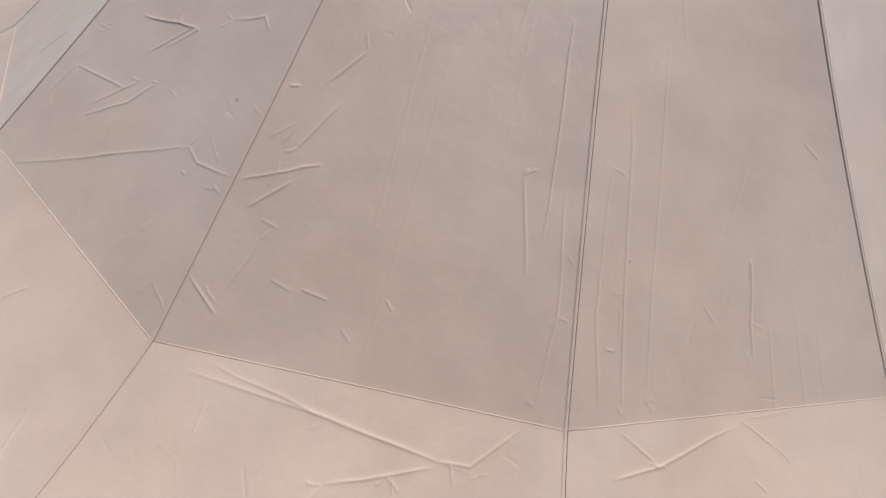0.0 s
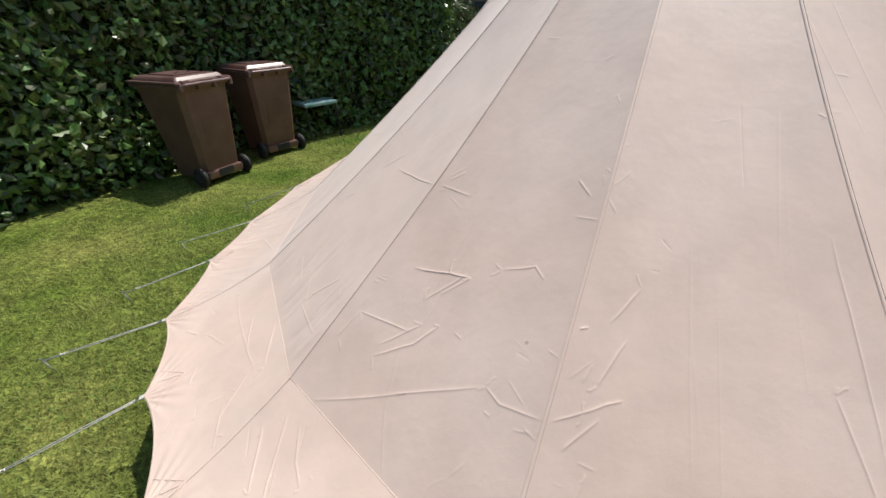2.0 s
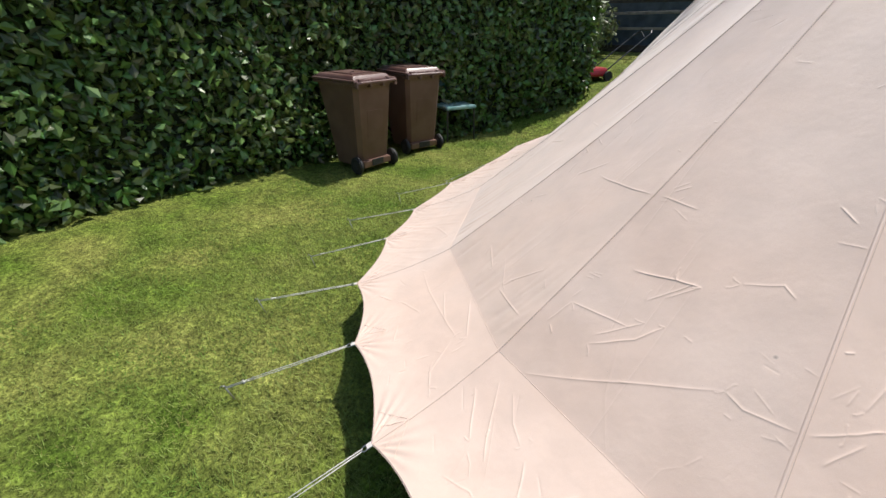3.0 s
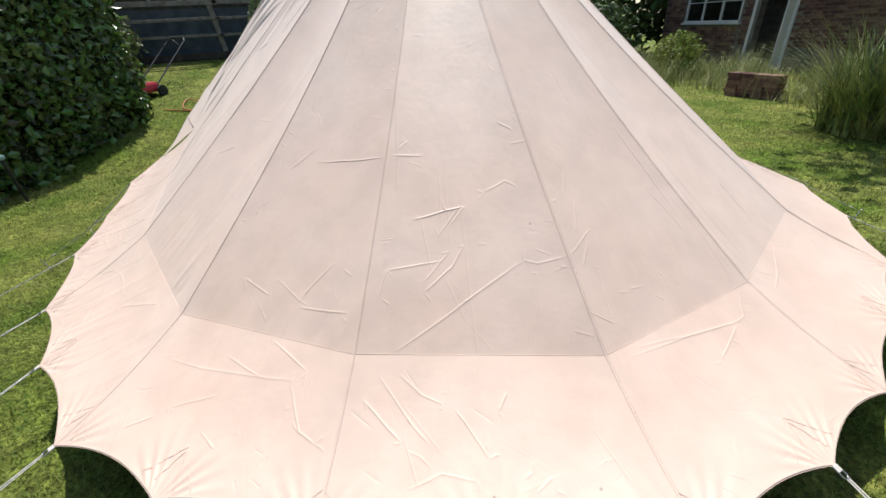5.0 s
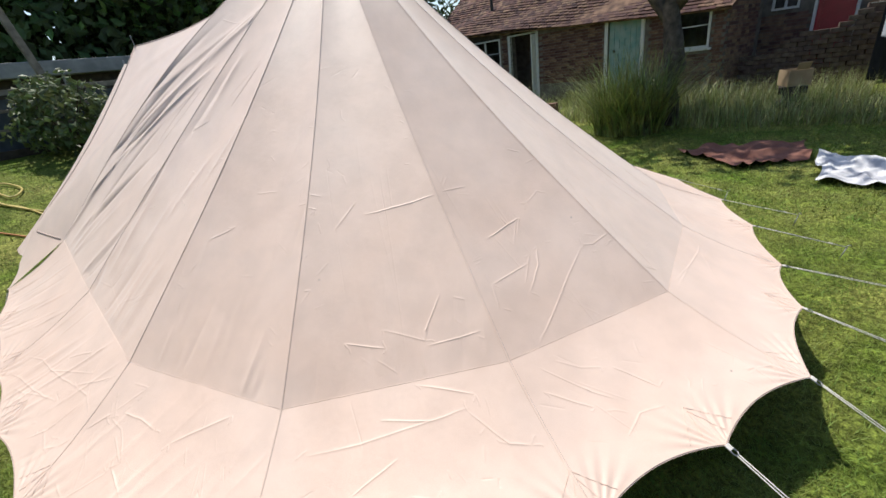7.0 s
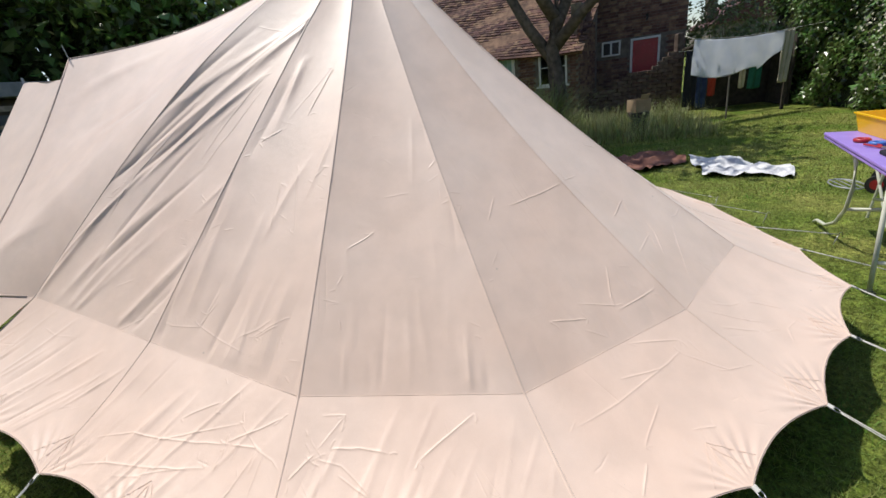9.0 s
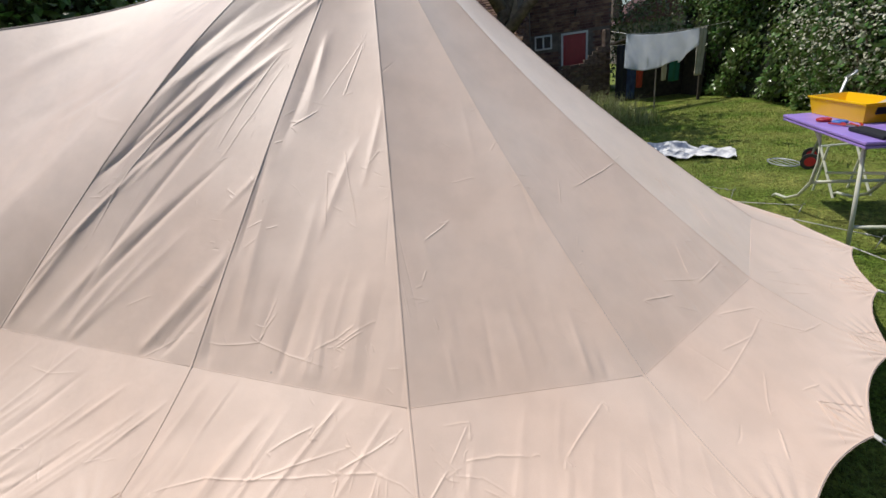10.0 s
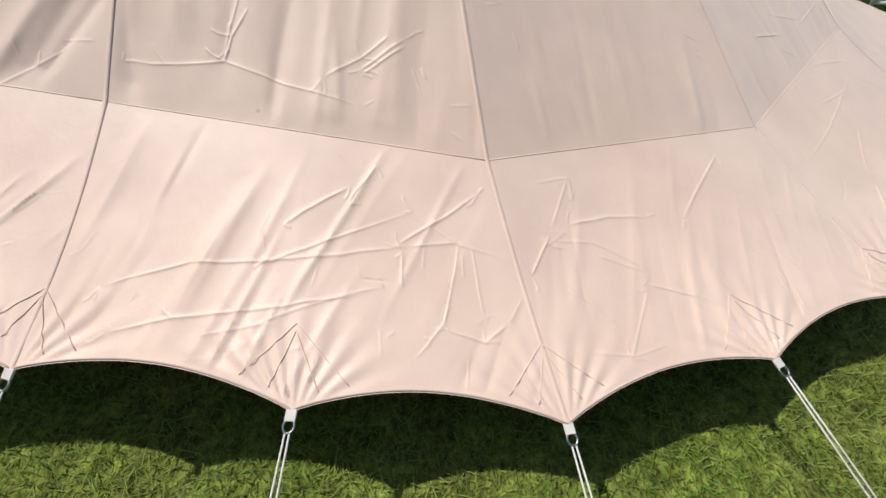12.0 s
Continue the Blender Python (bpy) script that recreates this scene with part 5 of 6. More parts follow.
def long_grass():
    r = rng_of(61)
    n = 1500
    a, d = r.uniform(0, 2 * np.pi, n), 0.50 * np.sqrt(r.uniform(0, 1, n))
    pts = np.stack([6.25 + d * np.cos(a), 2.75 + d * np.sin(a) * 1.15, np.zeros(n)], 1)
    grass_patch("pampas_clump", "tall arching clump of ornamental grass beside the tree", pts, r.uniform(0.75, 1.65, n), r.uniform(0.010, 0.024, n), PAMPAS, 62, 0.55, 1.5, 4)
    n = 9500
    s, o = r.uniform(-1.4, 9.0, n), r.uniform(0.25, 3.4, n)
    s = s + 0.0
    base = np.array([[*on_wall(a, b, 0)] for a, b in zip(s, o)])
    h = r.uniform(0.2, 0.95, n) * (0.5 + 0.5 * np.sin(s * 1.9 + 1.0) * np.cos(o * 2.3 + s * 0.7))
    grass_patch("long_grass", "long unmown seeding grass along the outhouse wall", base, h, r.uniform(0.008, 0.024, n), STRAW, 63, 0.5, 0.8, 2)
    n = 5000
    pts = np.stack([r.uniform(3.6, 9.5, n), r.uniform(6.8, 10.6, n)], 1)
    grass_patch("long_grass", "rough seeding grass on the bank by the bushes", np.c_[pts, ground_z(pts[:, 0], pts[:, 1])], r.uniform(0.2, 0.8, n), r.uniform(0.006, 0.016, n), STRAW, 65, 0.5, 0.8, 2)
    n = 4200
    pts = np.stack([r.uniform(6.3, 10.3, n), r.uniform(-0.7, 2.1, n), np.zeros(n)], 1)
    grass_patch("long_grass", "long rough grass below the broken wall", pts, r.uniform(0.15, 0.6, n), r.uniform(0.006, 0.014, n), STRAW, 64, 0.5, 0.8, 2)


long_grass()


def lawn_blades():
    r = rng_of(71)
    def ring(n, r0, r1, a0, a1):
        a = np.radians(r.uniform(a0, a1, n))
        d = r0 + (r1 - r0) * r.uniform(0, 1, n) ** 1.35
        return np.stack([CX + d * np.cos(a), CY + d * np.sin(a)], 1)
    near = np.concatenate([ring(90000, 2.15, 4.6, 125, 255), ring(40000, 2.15, 4.4, 240, 325)])
    near = near[near[:, 0] > -4.9]
    z = ground_z(near[:, 0], near[:, 1])
    patch = np.array([noise.noise((x * 1.1, y * 1.1, 3.0)) for x, y in near])
    h = r.uniform(0.014, 0.036, len(near)) * (1 + 0.5 * patch)
    grass_patch("grass", "short mown lawn grass with dry clippings", np.c_[near, z], h, r.uniform(0.0025, 0.005, len(near)), BLADE, 72, 1.1, 0.9, 1)
    far = np.concatenate([np.stack([r.uniform(2.5, 9.0, 30000), r.uniform(-3.0, 2.4, 30000)], 1), np.stack([r.uniform(-4.0, 2.0, 22000), r.uniform(5.5, 11.3, 22000)], 1), np.stack([r.uniform(2.0, 9.0, 26000), r.uniform(2.0, 9.5, 26000)], 1)])
    z = ground_z(far[:, 0], far[:, 1])
    grass_patch("grass", "mown lawn grass further off", np.c_[far, z], r.uniform(0.02, 0.05, len(far)), r.uniform(0.006, 0.012, len(far)), BLADE, 73, 1.0, 0.9, 1)


lawn_blades()


# ---- cloths, line and garments ----
def cloth(name, label, category, origin, right, down, width, drop, material, seed, folds=5, depth=0.03, bottom=None, top_sag=0.02, nu=60, nv=30, group=""):
    """A hanging or lying cloth: width along right, drop along down, with folds."""
    o, R, D = np.array(origin, float), np.array(Vector(right).normalized()), np.array(Vector(down).normalized())
    N = np.cross(R, D)
    u = np.linspace(0, 1, nu)[:, None]
    v = np.linspace(0, 1, nv)[None, :]
    length = drop * (bottom(u) if bottom else np.ones_like(u))
    g = o + (u * width)[:, :, None] * R + (v * length)[:, :, None] * D
    g[..., 2] -= top_sag * np.sin(np.pi * u) * np.ones_like(v)
    g = g + (depth * (0.3 + 0.7 * v) * np.sin(2 * np.pi * folds * u + 1.2 * np.sin(3 * v + seed) + seed))[:, :, None] * N
    i, j = np.meshgrid(np.arange(nu - 1), np.arange(nv - 1), indexing="ij")
    a = (i * nv + j).ravel()
    faces = np.stack([a, a + nv, a + nv + 1, a + 1], 1).tolist()
    ob = link_mesh(name, mesh_of(name, g.reshape(-1, 3).tolist(), faces), material, smooth=True)
    mod = ob.modifiers.new("thick", "SOLIDIFY")
    mod.thickness = 0.003
    return tagged(ob, label, category, group)


LA, LB = Vector((8.03, -0.44, 1.69)), Vector((8.90, -2.30, 1.64))
alongline = LB - LA
cloth("bed_sheet", "white bed sheet pegged on the washing line", "sheet", LA, alongline, (0, 0, -1), alongline.length, 0.72, LINEN, 2, 3.5, 0.035, lambda u: np.where(u < 0.72, 0.93 + 0.1 * np.sin(u * 6), 0.93 - (u - 0.72) * 1.5), 0.05)
wl = empty("washing_line", "sagging washing line between old posts", "washing line", at=(11.2, -0.85, 0))
part("line", tube([(10.7, -0.80, 1.86), LA + Vector((0, 0, 0.01)), (LA + LB) / 2 - Vector((0, 0, 0.035)), LB + Vector((0, 0, 0.01)), (9.3, -3.2, 1.70)], 0.005, 6), ROPE, wl)
part("prop", tube([(8.5, -1.3, 0), (8.45, -1.25, 1.15)], 0.018, 8), TIMBER, wl, "dark timber clothes prop")
op = empty("post", "rough old stone-grey gate post", "post", at=(11.1, -0.85, 0))
part("shaft", box(0.20, 0.20, 1.95, pose(11.1, -0.80, 0, 0, 2, 20), 0.03, taper=0.85), STONE, op)
sp = empty("post", "weathered timber post by the hedge", "post", at=(9.25, -2.6, 0))
part("shaft", box(0.06, 0.06, 1.68, pose(9.25, -2.6, 0, 0, 3, 0), 0.01), DARKTIMBER, sp)
DENIM = mat("denim", (0.02, 0.035, 0.09), (0.035, 0.06, 0.14), 8, 0.9, bump=0.4, bump_scale=200)
NAVY = mat("navy_cloth", (0.008, 0.009, 0.014), (0.015, 0.016, 0.022), 8, 0.9)
MUSTARD = mat("mustard_cloth", (0.45, 0.27, 0.03), (0.5, 0.32, 0.05), 8, 0.9)
GREENCLOTH = mat("green_cloth", (0.01, 0.10, 0.07), (0.015, 0.13, 0.09), 8, 0.9)
REDCLOTH = mat("red_cloth", (0.32, 0.03, 0.015), (0.38, 0.05, 0.02), 8, 0.9)
BEIGE = mat("beige_cloth", (0.45, 0.40, 0.30), (0.55, 0.50, 0.39), 8, 0.9)
back = Vector((0.9, 0.42, 0)).normalized()
for lab, cat, f, w, top, drop, mt in (
    ("black coat hanging on the back line", "coat", 0.20, 0.30, 1.50, 1.2, NAVY),
    ("blue jeans hanging on the back line", "jeans", 0.36, 0.24, 1.40, 1.15, DENIM),
    ("red shirt hanging on the back line", "shirt", 0.49, 0.22, 1.10, 0.62, REDCLOTH),
    ("mustard yellow top hanging on the back line", "shirt", 0.76, 0.34, 1.28, 0.36, MUSTARD),
    ("pale towel hanging on the back line", "towel", 0.88, 0.14, 1.0, 0.45, BEIGE),
    ("dark green trousers hanging on the back line", "trousers", 1.0, 0.30, 1.45, 0.95, GREENCLOTH),
):
    o = LA.lerp(LB, f) + back * 0.75
    cloth("garment", lab, cat, (o.x, o.y, top), alongline, (0, 0, -1), w, drop, mt, f * 9, 1.5, 0.025, nu=16, nv=20, group="clothes on the line")
bl = empty("washing_line", "second washing line behind the sheet", "washing line", at=(9, -1, 0))
part("line", tube([LA + back * 0.75 + alongline * 0.1 + Vector((0, 0, -0.18)), LB + back * 0.75 + alongline * 0.1 + Vector((0, 0, -0.2))], 0.004, 6), ROPE, bl)
cloth("garment", "pale beige cardigan hanging from the post", "cardigan", (9.10, -2.36, 1.66), (0.4, -0.9, 0), (0, 0, -1), 0.26, 1.05, BEIGE, 4, 2.5, 0.035, nu=16, nv=20, group="clothes on the line")


def lying(name, label, category, corners, material, seed, height=0.05, nu=44, nv=44):
    """A crumpled cloth lying on the lawn inside four corners."""
    a, b, c, d = (np.array(p, float) for p in corners)
    u, v = np.linspace(0, 1, nu)[:, None, None], np.linspace(0, 1, nv)[None, :, None]
    g2 = (a * (1 - u) + b * u) * (1 - v) + (d * (1 - u) + c * u) * v
    g = np.concatenate([g2, np.zeros((nu, nv, 1))], 2)
    for i in range(nu):
        for j in range(nv):
            x, y = g[i, j, :2]
            n1 = noise.noise((x * 3.0, y * 3.0, seed))
            ridge = 1 - abs(noise.noise((x * 2.2 + seed, y * 4.5, 1.0))) * 3
            g[i, j, 0] += 0.10 * noise.noise((x * 2, y * 2, seed + 5.0))
            g[i, j, 1] += 0.10 * noise.noise((x * 2, y * 2, seed + 9.0))
            g[i, j, 2] = float(ground_z(x, y)) + 0.018 + height * max(0.0, n1 * 0.8 + 0.25) + height * 0.7 * max(0.0, ridge)
    i, j = np.meshgrid(np.arange(nu - 1), np.arange(nv - 1), indexing="ij")
    q = (i * nv + j).ravel()
    ob = link_mesh(name, mesh_of(name, g.reshape(-1, 3).tolist(), np.stack([q, q + nv, q + nv + 1, q + 1], 1).tolist()), material, smooth=True)
    tagged(ob, label, category)


lying("blanket", "brown blanket lying crumpled on the lawn", "blanket", [(4.75, 1.75), (5.1, 0.35), (4.3, 0.35), (3.85, 1.05)], BROWNCLOTH, 3.0, 0.07)
lying("towel", "white and grey towel lying on the lawn", "towel", [(4.60, 0.34), (3.72, -0.66), (3.22, -0.48), (3.50, 0.30)], RAG, 8.0, 0.07)


# ---- folding table with tools ----
def folding_table():
    t = empty("folding_table", "purple plastic folding table with cream metal legs", "table", at=(1.0, -0.2, 0))
    A, B = Vector((1.65, 0.04, 0)), Vector((0.435, 0.29, 0))
    ex = (A - B).normalized()
    ey = Vector((ex.y, -ex.x, 0))
    M = Matrix((ex, -ey, Vector((0, 0, 1)))).transposed().to_4x4()
    M.translation = B
    L, W = (A - B).length, 0.62
    top = box(L, W, 0.022, Matrix.Translation((L / 2, -W / 2, 0.765)), 0.008)
    top.transform(M)
    part("tabletop", top, PURPLE, t)
    low = box(L - 0.01, W - 0.01, 0.018, Matrix.Translation((L / 2, -W / 2, 0.742)), 0.006)
    low.transform(M)
    part("lower_leaf", low, PURPLE, t)
    def bar(name, pts, r=0.013, mt=CREAM):
        bm = tube([M @ Vector(p) for p in pts], r, 8)
        return part(name, bm, mt, t, smooth=True)
    for y in (-0.08, -W + 0.08):
        bar("leg", [(0.16, y, 0.742), (0.02, y, 0.02)])
        bar("leg", [(L - 0.40, y, 0.742), (L - 0.52, y, 0.66), (L - 0.58, y, 0.50), (L - 0.54, y, 0.33), (L - 0.40, y, 0.18), (L - 0.20, y, 0.09), (L + 0.02, y, 0.055), (L + 0.08, y, 0.02)])
    bar("crossbar", [(0.06, -0.08, 0.2), (0.06, -W + 0.08, 0.2)])
    bar("crossbar", [(L - 0.54, -0.08, 0.33), (L - 0.54, -W + 0.08, 0.33)])
    bar("stretcher", [(0.1, -W / 2, 0.55), (L - 0.25, -W / 2, 0.32)], 0.011)
    for y in (-0.08, -W + 0.08):
        p = M @ Vector((0.02, y, 0.0))
        part("foot", box(0.05, 0.05, 0.03, Matrix.Translation(p), 0.006), BLACK, t)
    return M, L, W


TABLE, TL, TW = folding_table()
ZT = 0.789


def at_table(x, y, z=0.0, turn=0.0):
    return TABLE @ Matrix.Translation((x, y, ZT + z)) @ Matrix.Rotation(turn, 4, "Z")


def put(bm, m):
    bm.transform(m)
    return bm


def tool_tray():
    m = at_table(TL - 0.33, -0.33, 0, 0.1)
    t = empty("tool_tray", "bright yellow plastic tool tray on the table", "tool tray", at=m.translation)
    bm = bmesh.new()
    rings = []
    for z, w, d in ((0.0, 0.62, 0.22), (0.125, 0.68, 0.27), (0.13, 0.70, 0.29), (0.14, 0.70, 0.29), (0.14, 0.67, 0.26), (0.012, 0.60, 0.20)):
        rings.append([bm.verts.new((x * w / 2, y * d / 2, z)) for x, y in ((-1, -1), (1, -1), (1, 1), (-1, 1))])
    for a, b in zip(rings, rings[1:]):
        for k in range(4):
            bm.faces.new((a[k], a[(k + 1) % 4], b[(k + 1) % 4], b[k]))
    bm.faces.new(rings[0][::-1])
    bm.faces.new(rings[-1])
    part("body", put(bm, m), YELLOW, t)
    for x in (-1, 1):
        part("handle", put(box(0.012, 0.13, 0.05, Matrix.Translation((x * 0.332, 0, 0.06)), 0.004), m), BLACK, t, "black end handle")


def toolbox():
    m = at_table(0.26, -0.42, 0, -0.25)
    t = empty("toolbox", "large dark blue-black toolbox with yellow lid corners", "toolbox", at=m.translation)
    part("body", put(box(0.56, 0.26, 0.17, None, 0.015), m), BLACK, t)
    part("lid", put(box(0.57, 0.27, 0.08, Matrix.Translation((0, 0, 0.172)), 0.02), m), BLACK, t)
    for x in (-0.22, 0.22):
        part("lid_corner", put(box(0.11, 0.24, 0.02, Matrix.Translation((x, 0, 0.249)), 0.006), m), YELLOW, t, "yellow lid corner")
        part("latch", put(box(0.06, 0.016, 0.05, Matrix.Translation((x * 0.75, 0.137, 0.12)), 0.005), m), STEEL, t, "steel latch")
    part("handle", put(tube([(-0.12, 0, 0.25), (-0.10, 0, 0.285), (0.10, 0, 0.285), (0.12, 0, 0.25)], 0.012, 8), m), BLACK, t)
    part("badge", put(box(0.12, 0.004, 0.022, Matrix.Translation((0, 0.131, 0.12))), m), YELLOW, t, "faded yellow maker's badge")


def small_tools():
    for x, y, mt, lab in ((TL - 0.46, -0.10, RED, "red roll of tape"), (TL - 0.60, -0.14, BLUE, "blue roll of tape")):
        m = at_table(x, y)
        t = empty("tape_roll", lab + " on the table", "tape", "tape rolls", at=m.translation)
        ring = [(0.035 * math.cos(k * math.pi / 8), 0.035 * math.sin(k * math.pi / 8), 0.013) for k in range(16)]
        part("roll", put(tube(ring, 0.013, 8, closed=True), m), mt, t, smooth=True)
    for x, y, turn in ((TL - 0.72, -0.13, 0.3), (TL - 0.80, -0.17, -0.2)):
        m = at_table(x, y, 0.008, turn)
        t = empty("pliers", "steel pliers with red grips on the table", "pliers", "hand tools", at=m.translation)
        for k in (-1, 1):
            part("grip", put(tube([(0, 0, 0), (0.05, k * 0.02, 0.004), (0.12, k * 0.026, 0.004)], 0.007, 6), m), RED, t)
        part("jaw", put(box(0.07, 0.02, 0.012, Matrix.Translation((-0.035, 0, -0.004)), 0.003), m), STEEL, t)
    m = at_table(0.20, -0.13, 0.0, 0.05)
    t = empty("tool_roll", "dark canvas tool roll lying on the table", "tool roll", at=m.translation)
    part("roll", put(box(0.36, 0.10, 0.025, None, 0.010), m), NAVY, t)
    m = at_table(0.62, -0.52, 0.0, 0.3)
    t = empty("sack", "beige canvas sack behind the tray", "sack", at=m.translation)
    bm = bmesh.new()
    bmesh.ops.create_icosphere(bm, subdivisions=3, radius=1)
    for v in bm.verts:
        k = 1 + 0.15 * noise.noise(v.co * 2)
        v.co = Vector((v.co.x * 0.24 * k, v.co.y * 0.10 * k, max(v.co.z, -0.6) * 0.11 * k + 0.066))
    part("bag", put(bm, m), BEIGE, t, smooth=True)
    m = at_table(0.52, -0.44, 0.0, -0.2)
    t = empty("paper_box", "small white box on the table", "box", at=m.translation)
    part("carton", put(box(0.12, 0.08, 0.17, None, 0.004), m), LINEN, t)


tool_tray()
toolbox()
small_tools()


def under_table():
    m = Matrix.Translation((0.55, -0.75, 0)) @ Matrix.Rotation(0.3, 4, "Z")
    t = empty("tent_bag", "long pale canvas bag lying in the shade under the table", "bag", at=m.translation)
    bm = bmesh.new()
    bmesh.ops.create_icosphere(bm, subdivisions=3, radius=1)
    for v in bm.verts:
        k = 1 + 0.12 * noise.noise(v.co * 2.3)
        v.co = Vector((v.co.x * 0.5 * k, v.co.y * 0.13 * k, max(v.co.z, -0.7) * 0.12 * k + 0.084))
    part("bag", put(bm, m), BEIGE, t, smooth=True)
    m = Matrix.Translation((1.72, -0.62, 0))
    c = empty("camp_stool", "pale green folding camp stool frame", "stool", at=m.translation)
    for y in (-0.15, 0.15):
        part("leg", tube([m @ Vector((-0.16, y, 0)), m @ Vector((0.14, y, 0.42))], 0.010, 8), CREAM, c)
        part("leg", tube([m @ Vector((0.10, y, 0)), m @ Vector((0.04, y, 0.44))], 0.010, 8), CREAM, c)
    part("crossbar", tube([m @ Vector((0.14, -0.15, 0.42)), m @ Vector((0.14, 0.15, 0.42))], 0.010, 8), CREAM, c)


under_table()


def hand_trolley():
    t = empty("hand_trolley", "folding steel hand trolley with red wheels, standing on the lawn", "hand trolley", at=(2.65, -1.0, 0))
    a, b = Vector((2.675, -0.98, 0.10)), Vector((2.60, -1.09, 0.92))
    side = Vector((0.82, -0.57, 0)).normalized() * 0.11
    for k in (-1, 1):
        part("rail", tube([a + side * k, b + side * k * 0.8], 0.010, 8), GALV, t, smooth=True)
        w = part("wheel", disc(0.085, 0.035, Matrix.Translation(a + side * k * 1.5 + Vector((0, 0, -0.015))) @ Matrix((side.normalized().cross(Vector((0, 0, 1))), Vector((0, 0, 1)), side.normalized())).transposed().to_4x4(), 24), RUBBER, t)
        part("hub", disc(0.05, 0.042, Matrix.Translation(a + side * k * 1.5 + Vector((0, 0, -0.015))) @ Matrix((side.normalized().cross(Vector((0, 0, 1))), Vector((0, 0, 1)), side.normalized())).transposed().to_4x4(), 20), RED, w, "red wheel hub")
    part("handle", tube([b - side * 0.8, b + Vector((-0.03, -0.05, 0.06)) - side * 0.6, b + Vector((-0.03, -0.05, 0.06)) + side * 0.6, b + side * 0.8], 0.012, 8), GALV, t, smooth=True)
    part("crossbar", tube([a.lerp(b, 0.5) - side * 0.9, a.lerp(b, 0.5) + side * 0.9], 0.008, 8), GALV, t)
    c = Vector((2.795, -0.78, 0.03))
    ring = [c + Vector((0.2 * math.cos(k * math.pi / 10), 0.13 * math.sin(k * math.pi / 10), 0)) for k in range(20)]
    plate = part("foot_plate", tube(ring, 0.008, 6, closed=True), GALV, t, "wire foot plate")
    for k in (-0.06, 0, 0.06):
        part("wire", tube([c + Vector((-0.17, k, 0)), c + Vector((0.2, k, 0))], 0.005, 6), GALV, plate)


hand_trolley()


# ---- mower, hose, crate, broken wall ----
def mower():
    z = float(ground_z(-2.27, 9.35))
    m = Matrix.Translation((-2.27, 9.35, z)) @ Matrix.Rotation(0.9, 4, "Z")
    t = empty("lawn_mower", "red rotary lawn mower with black folding handle", "lawn mower", at=m.translation)
    part("deck", put(box(0.62, 0.46, 0.16, Matrix.Translation((0, 0, 0.08)), 0.05, taper=0.85), m), RED, t)
    part("engine", put(box(0.30, 0.26, 0.20, Matrix.Translation((-0.08, 0, 0.24)), 0.05, taper=0.85), m), BLACK, t)
    for x in (-0.25, 0.25):
        for y in (-0.25, 0.25):
            part("wheel", disc(0.09, 0.05, m @ Matrix.Translation((x, y, 0.09)) @ Matrix.Rotation(math.pi / 2, 4, "X"), 20), RUBBER, t)
    for y in (-0.2, 0.2):
        part("handle_bar", put(tube([(0.25, y, 0.2), (1.15, y * 0.95, 0.82)], 0.012, 8), m), BLACK, t)
    part("grip", put(tube([(1.15, -0.19, 0.82), (1.22, -0.14, 0.88), (1.22, 0.14, 0.88), (1.15, 0.19, 0.82)], 0.014, 8), m), BLACK, t)
    part("catch_lever", put(tube([(1.02, -0.19, 0.75), (1.10, 0, 0.85), (1.02, 0.19, 0.75)], 0.008, 8), m), BLACK, t)


mower()


def hose(name, label, category, pts, radius, material):
    p = resample([(x, y, float(ground_z(x, y)) + 0.02 + dz) for x, y, dz in pts], 90)
    ob = part(name, tube(p, radius, 6), material, smooth=True)
    tagged(ob, label, category)


hose("garden_hose", "pale yellow garden hose lying in loops on the grass", "hose", [(-0.1, 6.8, 0), (-0.6, 7.9, 0), (-0.86, 8.9, 0), (-1.15, 9.35, 0), (-1.1, 9.8, 0), (-0.81, 10.05, 0.02), (-0.66, 9.6, 0.02), (-0.84, 9.3, 0.02), (-0.95, 9.7, 0.02), (-1.0, 9.2, 0.02), (-0.86, 8.8, 0.01), (-0.7, 8.5, 0)], 0.014, HOSE)
hose("cable", "orange extension cable lying on the grass", "cable", [(-0.1, 6.6, 0), (-0.8, 7.4, 0), (-1.3, 8.3, 0), (-1.6, 8.5, 0.01), (-1.55, 8.9, 0.02), (-1.3, 8.7, 0), (-1.4, 8.4, 0), (-1.9, 8.6, 0)], 0.011, CABLE)


def crate():
    st = empty("timber_stack", "low stack of old timber below the cardboard box", "timber", at=(8.35, 0.5, 0))
    for row in range(3):
        for k in range(3 if row % 2 == 0 else 2):
            part("baulk", box(0.5, 0.12, 0.118, Matrix.Translation((8.35, 0.36 + 0.14 * k + (0.07 if row % 2 else 0), 0.12 * row)), 0.01), DARKTIMBER, st)
    m = Matrix.Translation((8.35, 0.5, 0.36)) @ Matrix.Rotation(0.4, 4, "Z") @ Matrix.Diagonal((0.95, 0.95, 0.95, 1))
    c = empty("cardboard_box", "open cardboard box resting on stacked timber", "box", at=m.translation)
    for x, y, sx, sy in ((0.2, 0, 0.01, 0.36), (-0.2, 0, 0.01, 0.36), (0, 0.18, 0.40, 0.01), (0, -0.18, 0.40, 0.01)):
        part("side", put(box(sx, sy, 0.28, Matrix.Translation((x, y, 0))), m), CARD, c)
    part("bottom", put(box(0.39, 0.35, 0.01), m), CARD, c)
    part("flap", put(box(0.13, 0.20, 0.008, Matrix.Translation((-0.22, 0, 0.28)) @ Matrix.Rotation(1.1, 4, "Y") @ Matrix.Translation((-0.07, 0, 0))), m), CARD, c)


crate()


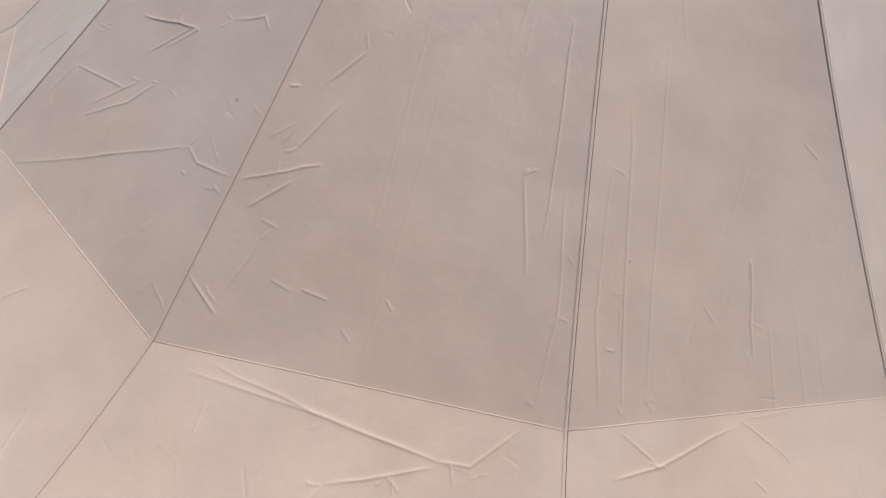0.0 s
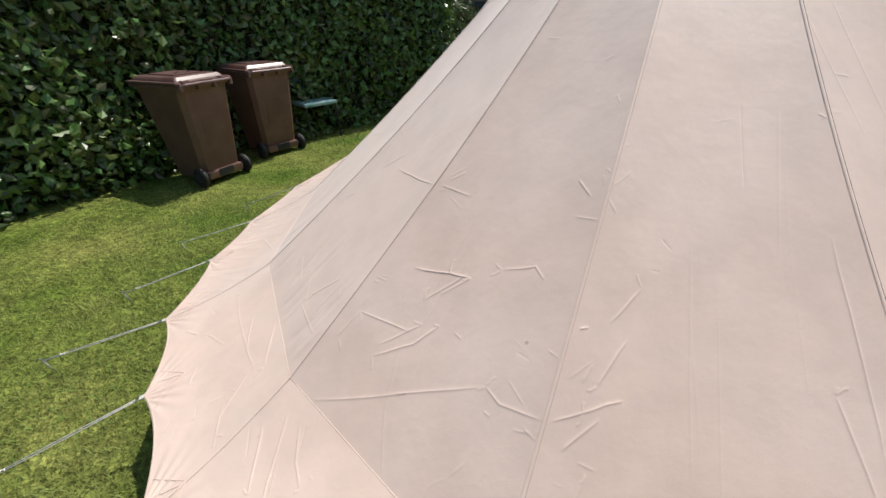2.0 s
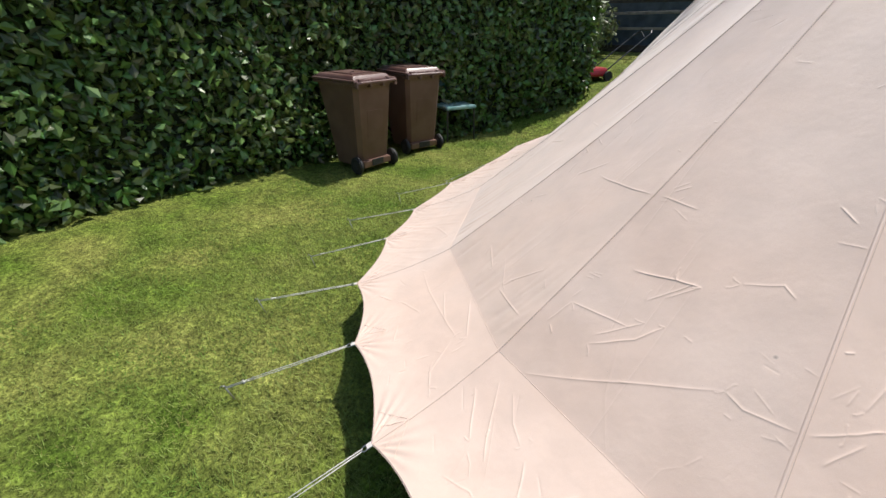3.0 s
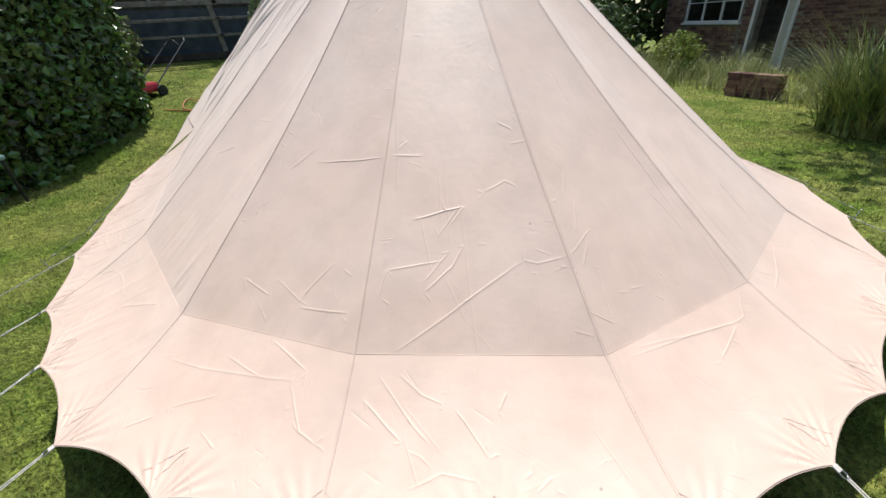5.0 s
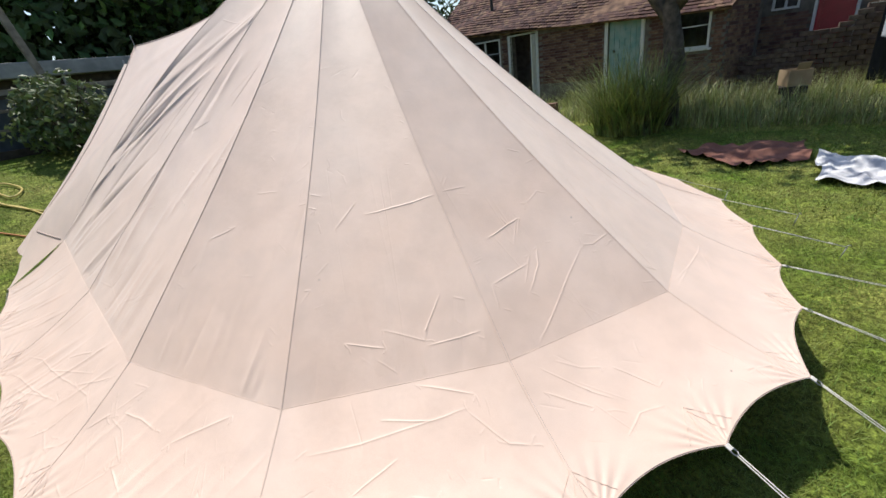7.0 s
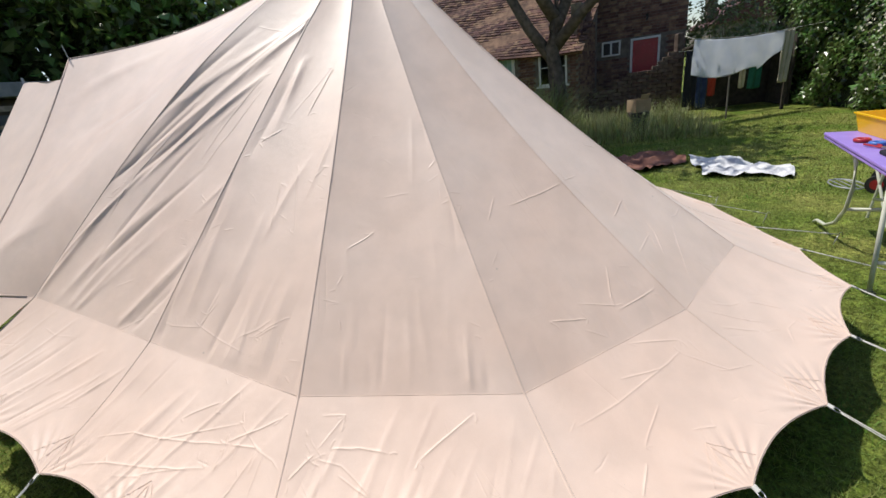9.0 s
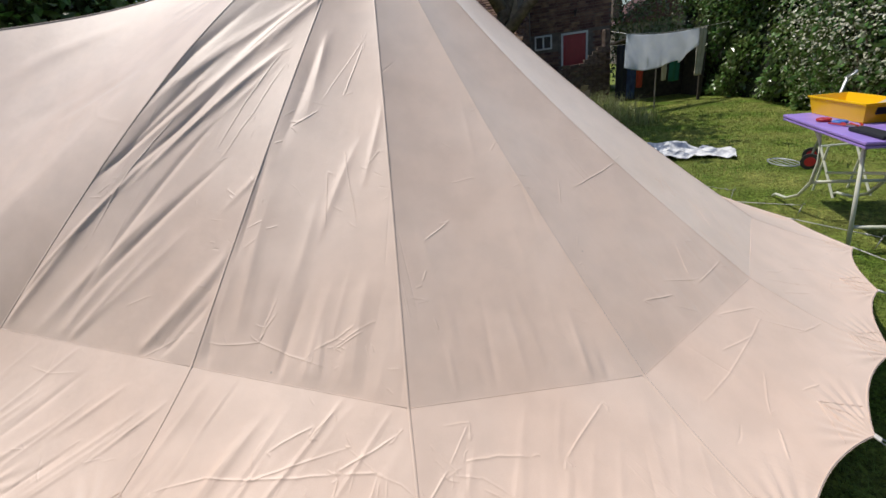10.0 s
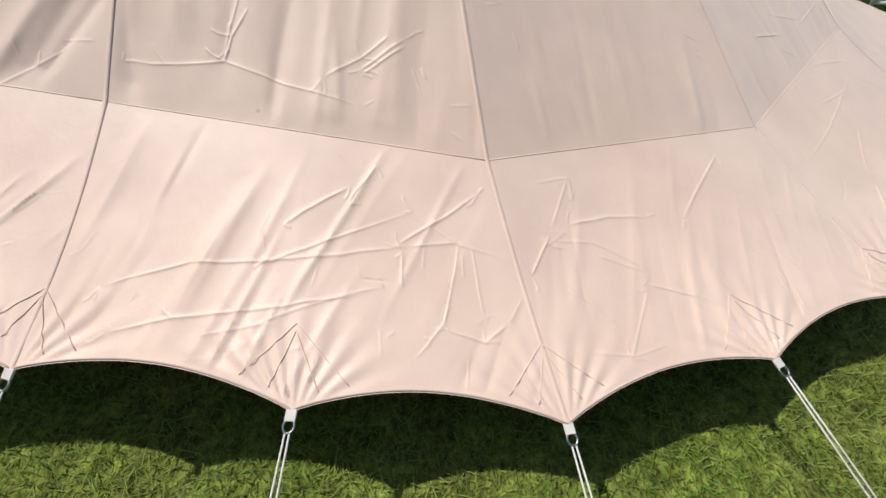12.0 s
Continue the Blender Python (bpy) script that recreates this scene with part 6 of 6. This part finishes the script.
def broken_wall():
    w = empty("stone_wall", "broken-down old brick and stone garden wall", "wall", at=(11.0, 0.0, 0))
    r = random.Random(9)
    bm = bmesh.new()
    box(0.24, 0.13, 0.09, None, 0.012, bm)
    me = bpy.data.meshes.new("stone")
    bm.to_mesh(me)
    bm.free()
    me.materials.append(STONE)
    for row in range(18):
        for k in range(9):
            s = k * 0.25 + (0.12 if row % 2 else 0)
            top = 1.45 - 0.40 * s + 0.1 * math.sin(s * 7)
            if row * 0.095 > top:
                continue
            ob = new("stone", me)
            ob.parent = w
            ob.matrix_parent_inverse = Matrix.Translation((-11.0, 0, 0))
            ob.matrix_basis = Matrix.Translation((11.0 + 0.03 * r.uniform(-1, 1) - 0.05 * s, -0.75 + s, row * 0.095)) @ Matrix.Rotation(1.6 + r.uniform(-0.12, 0.12), 4, "Z") @ Matrix.Rotation(r.uniform(-0.06, 0.06), 4, "Y")


broken_wall()


def brick_pile():
    p = empty("brick_pile", "small stack of loose red bricks in the long grass", "brick pile", at=(7.7, 5.1, 0))
    r = random.Random(12)
    bm = bmesh.new()
    box(0.215, 0.102, 0.065, None, 0.004, bm)
    me = bpy.data.meshes.new("brick")
    bm.to_mesh(me)
    bm.free()
    me.materials.append(BRICK)
    for row in range(6):
        for k in range(4):
            for q in range(2):
                ob = new("brick", me)
                ob.parent = p
                ob.matrix_parent_inverse = Matrix.Translation((-7.7, -5.1, 0))
                ob.matrix_basis = Matrix.Translation((7.62 + q * 0.12, 4.75 + k * 0.225 + r.uniform(-0.02, 0.02), row * 0.066)) @ Matrix.Rotation(1.57 + r.uniform(-0.1, 0.1), 4, "Z")


brick_pile()

# ---- tiles and bricks ----
build_roof()
brick_courses(HOUSE, 1.96, 4.19, 0.55, 2.05, single=True, seed=2)
brick_courses(HOUSE, 0.24, 0.83, 0.55, 1.95, single=True, seed=3)
brick_courses(HOUSE, 5.48, 5.80, 0.55, 2.2, single=True, seed=4)
brick_courses(HOUSE, -0.95, -0.68, 0.3, 1.88, single=False, seed=5)
brick_courses(HOUSE, 8.05, 9.0, 0.3, 2.3, single=False, seed=6)
brick_courses(HOUSE, 5.84, 8.0, 0.3, 1.03, single=False, seed=7)
brick_courses(HOUSE, -0.65, 0.14, 0.3, 1.02, single=False, seed=17)
brick_courses(HOUSE, 0.0, 1.8, 0.2, 2.6, on_wall(-0.95, -1.8, 0), WN, single=False, seed=18)
brick_courses(TALL, 0.28, 0.90, 0.2, 2.02, T0, TD, single=False, seed=8)
brick_courses(TALL, 1.74, 5.0, 0.2, 1.62, T0, TD, single=False, seed=9)
brick_courses(TALL, 0.28, 5.0, 2.08, 4.4, T0, TD, single=False, seed=10)
